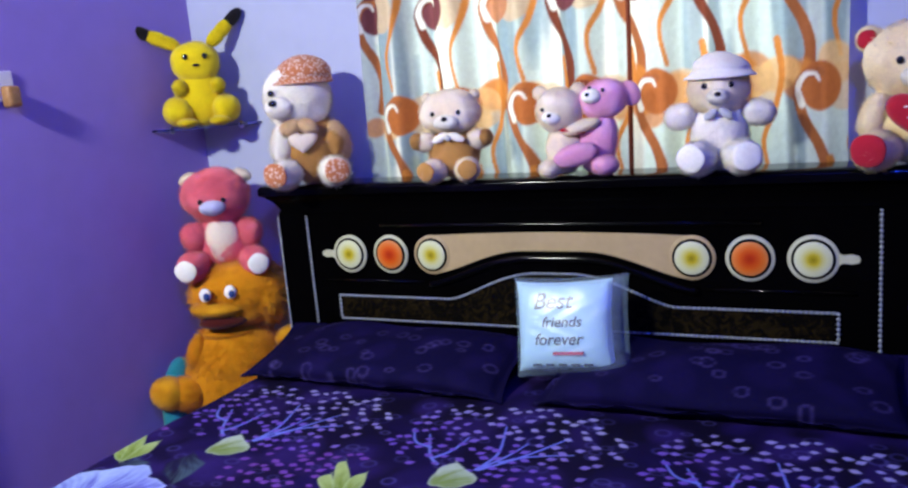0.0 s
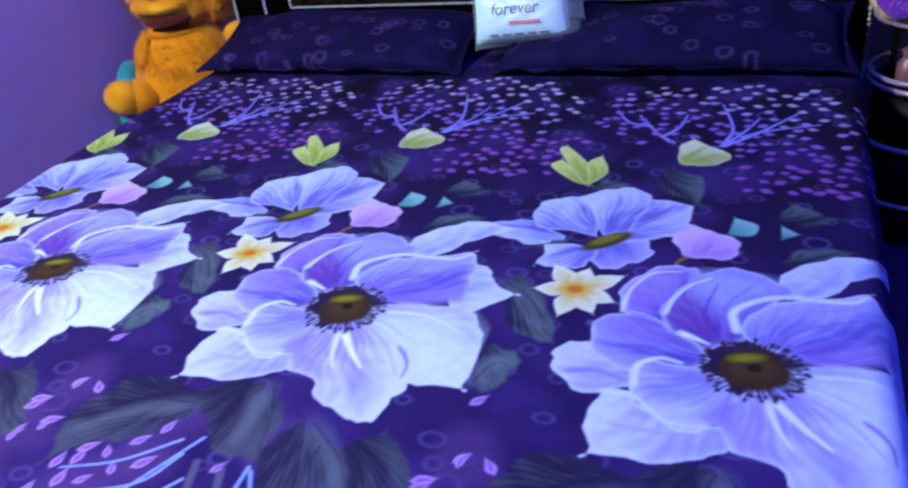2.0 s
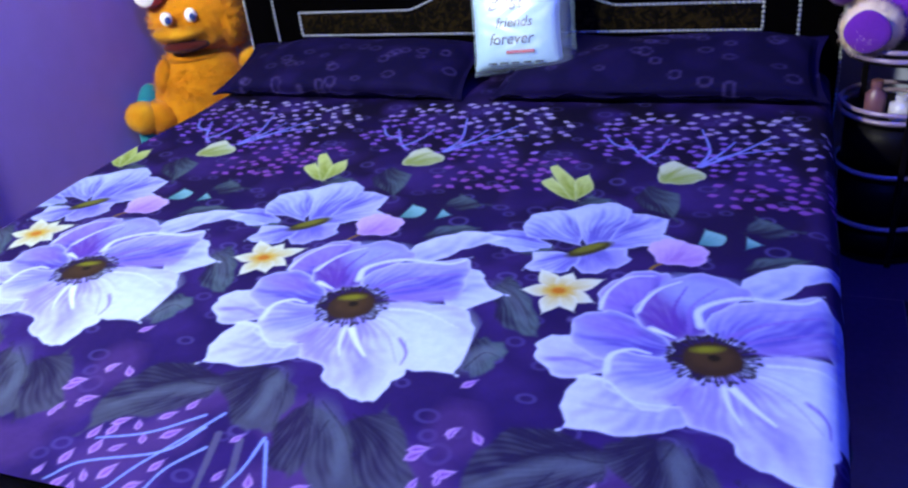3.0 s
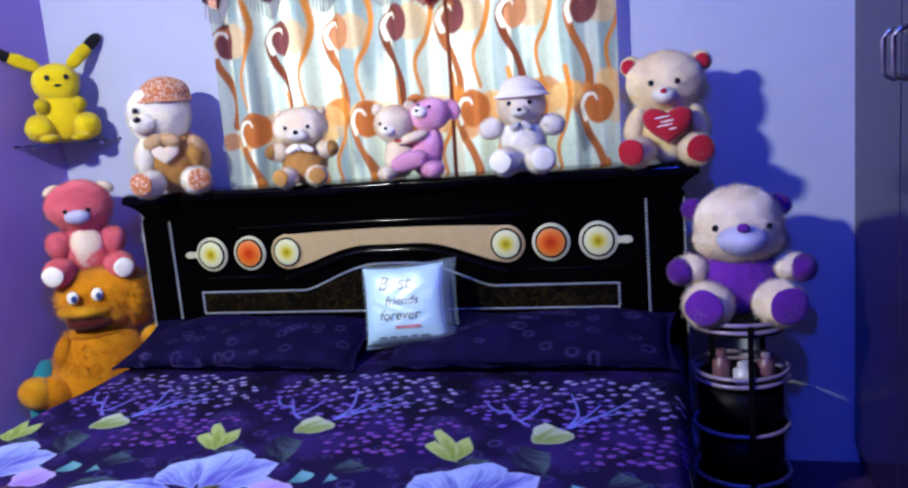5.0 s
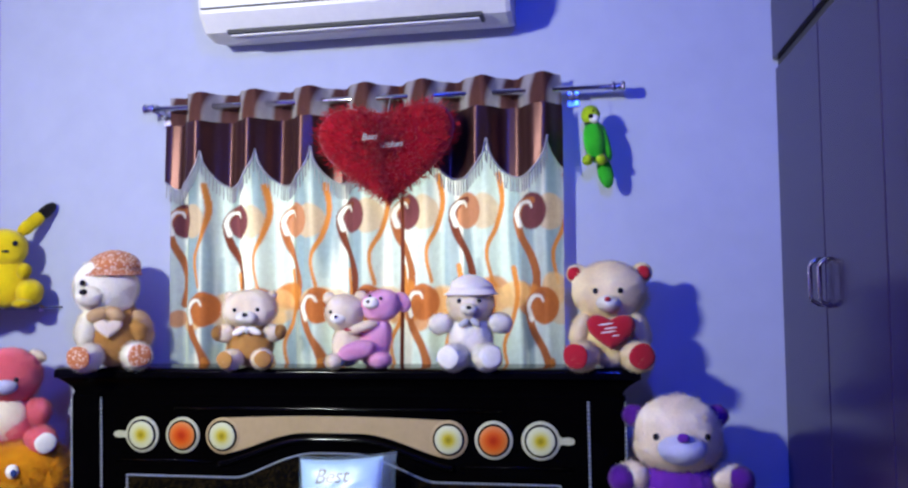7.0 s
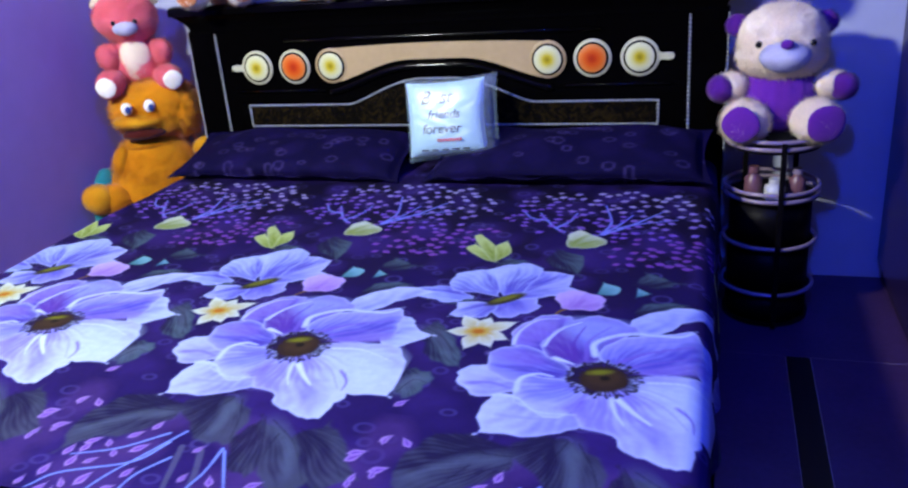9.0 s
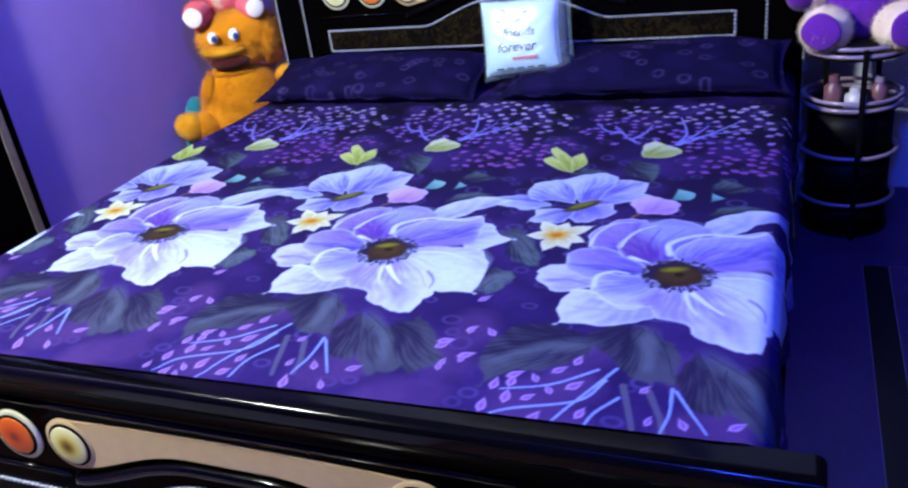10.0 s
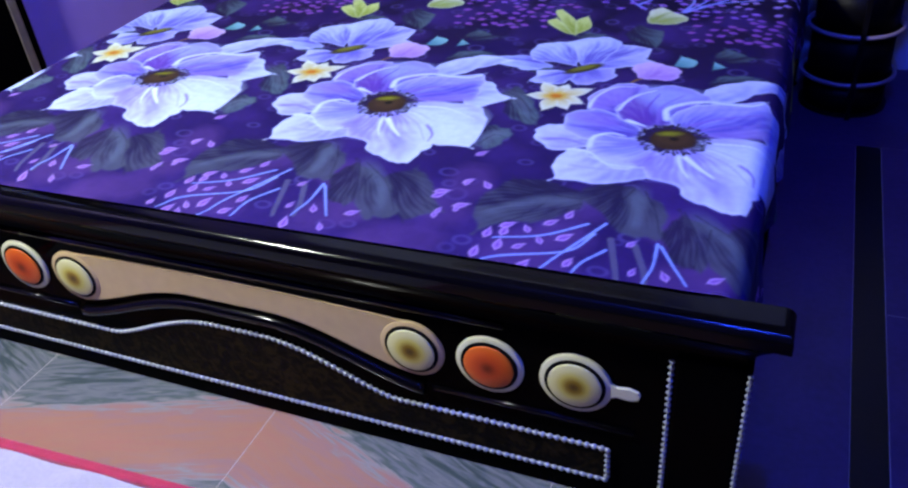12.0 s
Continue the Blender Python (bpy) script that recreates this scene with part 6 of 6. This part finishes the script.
for (x0, z0), (x1, z1) in (((-0.055, 0.285), (-0.185, 0.345)), ((0.055, 0.285), (0.160, 0.385))):
    a = math.degrees(math.atan2(x1 - x0, z1 - z0))
    for q, r, m in ((0.25, 0.024, YELLOWF), (0.5, 0.025, YELLOWF), (0.86, 0.021, BLACKF)):
        t.ball((x0 + (x1 - x0) * q, 0.0, z0 + (z1 - z0) * q), (r, r * 0.75, 0.045), m, (0, a, 0), 0.003)
t.ball((0, -0.085, 0.212), (0.014, 0.004, 0.005), EYE_M, sub=2)
t.done("plush_toy", "yellow plush toy with black-tipped ears on the glass shelf", pose(-1.272, 0.068, 1.2455, 0, 0, 42), 0.96)
# orange plush creature standing in the corner
t = Toy(8)
t.cone([(0.0, 0.14, 0.11, 0, 0.0), (0.10, 0.19, 0.13, -0.01, 0), (0.30, 0.200, 0.13, -0.03, 0), (0.40, 0.165, 0.12, -0.03, 0), (0.50, 0.115, 0.105, -0.005, 0), (0.57, 0.085, 0.09, 0, 0)], ORANGEF)
t.ball((-0.03, 0.0, 0.33), (0.185, 0.128, 0.20), ORANGEF, pile=0.015)
t.ball((-0.022, -0.004, 0.440), (0.166, 0.122, 0.150), ORANGEF, pile=0.015)
t.ball((0.015, 0.01, 0.670), (0.165, 0.135, 0.118), ORANGEF, pile=0.018, sub=4)
t.ball((0.105, 0.01, 0.655), (0.085, 0.120, 0.105), ORANGEF, pile=0.026)
BEAK = plush("amber_plush", (0.74, 0.34, 0.012))
t.ball((-0.048, -0.082, 0.650), (0.094, 0.062, 0.030), BEAK, (6, 0, -6), 0.008)
t.ball((-0.044, -0.094, 0.602), (0.078, 0.048, 0.024), MOUTH, (0, 0, -6))
t.ball((-0.030, -0.040, 0.550), (0.094, 0.060, 0.026), ORANGEF, (-4, 0, -6), 0.008)
for x in (-0.085, -0.005):
    t.ball((x, -0.128, 0.705), (0.020, 0.014, 0.024), WHITEF, sub=3)
    t.ball((x + 0.004, -0.143, 0.702), (0.010, 0.006, 0.013), plush("blue_felt", (0.03, 0.06, 0.20)), sub=2)
t.ball((0.165, -0.06, 0.515), (0.050, 0.040, 0.032), BEAK, (0, -20, 0), 0.006)
t.ball((-0.145, -0.05, 0.500), (0.030, 0.035, 0.060), ORANGEF, (0, 20, 0), 0.006)
t.ball((-0.250, -0.075, 0.375), (0.062, 0.060, 0.055), BEAK, (0, 30, 0), 0.006)
t.ball((-0.19, -0.06, 0.36), (0.070, 0.065, 0.060), ORANGEF, (0, 20, 0), 0.008)
t.done("plush_creature", "orange plush creature with an open beak, standing in the corner", pose(-1.148, -0.035, 0.001, 0, 0, 38), 1.0)
# coral bear sitting on it
t = Toy(9)
teddy(t, CORAL, CORAL, CORAL, CORAL, WHITEF, None, CORAL, arms=(6, 10), spread=0.27, width=0.96, pile=0.026, ears=False, eyes=False)
t.ball((0, -0.110, 0.33), (0.155, 0.118, 0.22), CREAMF, pile=0.012)
t.ball((-0.02, -0.05, 0.735), (0.300, 0.245, 0.225), CORAL, pile=0.030, sub=4)
t.ball((-0.03, -0.270, 0.640), (0.115, 0.085, 0.070), plush("lilac_plush", (0.70, 0.66, 0.80)), pile=0.008)
for s in (-1, 1):
    t.ball((-0.03 + s * 0.100, -0.288, 0.700), (0.024, 0.016, 0.024), EYE_M, sub=2)
    t.ball((s * 0.245, -0.02, 0.890), (0.082, 0.050, 0.050), CREAMF, (0, s * 30, 0), 0.012)
    t.ball((s * 0.255, -0.10, 0.36), (0.105, 0.110, 0.130), CORAL, (0, s * 15, 0), 0.026)
    t.ball((s * 0.270, -0.22, 0.125), (0.135, 0.190, 0.125), CORAL, (4, 0, s * 14), 0.026)
t.done("teddy_bear", "coral pink teddy bear with white belly, on the orange toy's head", pose(-1.195, 0.000, 0.742, 0, 0, 36), 0.372)
# teal cushion wedged behind the orange creature
t = Toy(10)
t.ball((0, 0, 0.235), (0.055, 0.10, 0.235), TEAL, pile=0.004)
t.done("teal_cushion", "rolled teal cushion wedged upright in the corner", pose(-1.325, -0.165, 0.0, 0, 0, 10), 1.0, "cushion")
# red furry heart hanging from the rod
t = Toy(11)
HEARTF = plush("red_fur", (0.45, 0.006, 0.018))
t.heart((0, 0, 0), 0.465, 0.345, 0.13, HEARTF, (0, 0, 0), 0.024)
ob = t.done("heart_cushion", "red furry heart cushion hanging from the curtain rod", pose(0.188, 0.022, 1.757, 0, -2, 0), 1.0, "cushion")
for txt, x, z in (("Best", -0.035, 0.030), ("wishes", 0.035, 0.000)):
    lettering(txt, 0.029, M["fringe"], ob, pose(x, -0.080, z, 90, 0, 0))
tube([(0.0, 0.02, 0.10), (0.0, 0.075, 0.175), (0.0, 0.103, 0.20)], 0.002, 5, name="loop", material=M["fringe"], parent=ob)
# green parrot on a string
t = Toy(12)
t.ball((0, 0, 0.075), (0.034, 0.032, 0.072), GREENF, (0, -6, 0), 0.005)
t.ball((-0.012, -0.006, 0.158), (0.029, 0.028, 0.030), LIME, (0, 0, 0), 0.004)
t.ball((-0.004, -0.028, 0.142), (0.018, 0.016, 0.015), WHITEF, sub=2)
t.ball((-0.016, -0.037, 0.148), (0.009, 0.010, 0.008), EYE_M, sub=2)
t.ball((-0.008, -0.030, 0.165), (0.005, 0.004, 0.006), EYE_M, sub=2)
t.cone([(0.126, 0.024, 0.023, -0.007, 0), (0.132, 0.026, 0.025, -0.007, 0)], BLACKF, 20)
t.ball((0.036, 0.004, 0.07), (0.012, 0.022, 0.060), GREENF, (0, -14, 0), 0.004)
t.ball((0.034, 0.006, -0.030), (0.024, 0.014, 0.050), GREENF, (0, -12, 0), 0.004)
for s in (-1, 1):
    t.ball((s * 0.022 - 0.006, -0.026, 0.008), (0.017, 0.020, 0.016), LIME, sub=3, pile=0.003)
ob = t.done("plush_parrot", "green plush parrot with a lime head, hanging from the rod", pose(0.868, 0.105, 1.692, 0, 0, 10), 1.0)
tube([(-0.010, 0.0, 0.182), (-0.006, 0.010, 0.225), (0.0, 0.019, 0.256)], 0.0014, 5, name="string", material=M["fringe"], parent=ob)
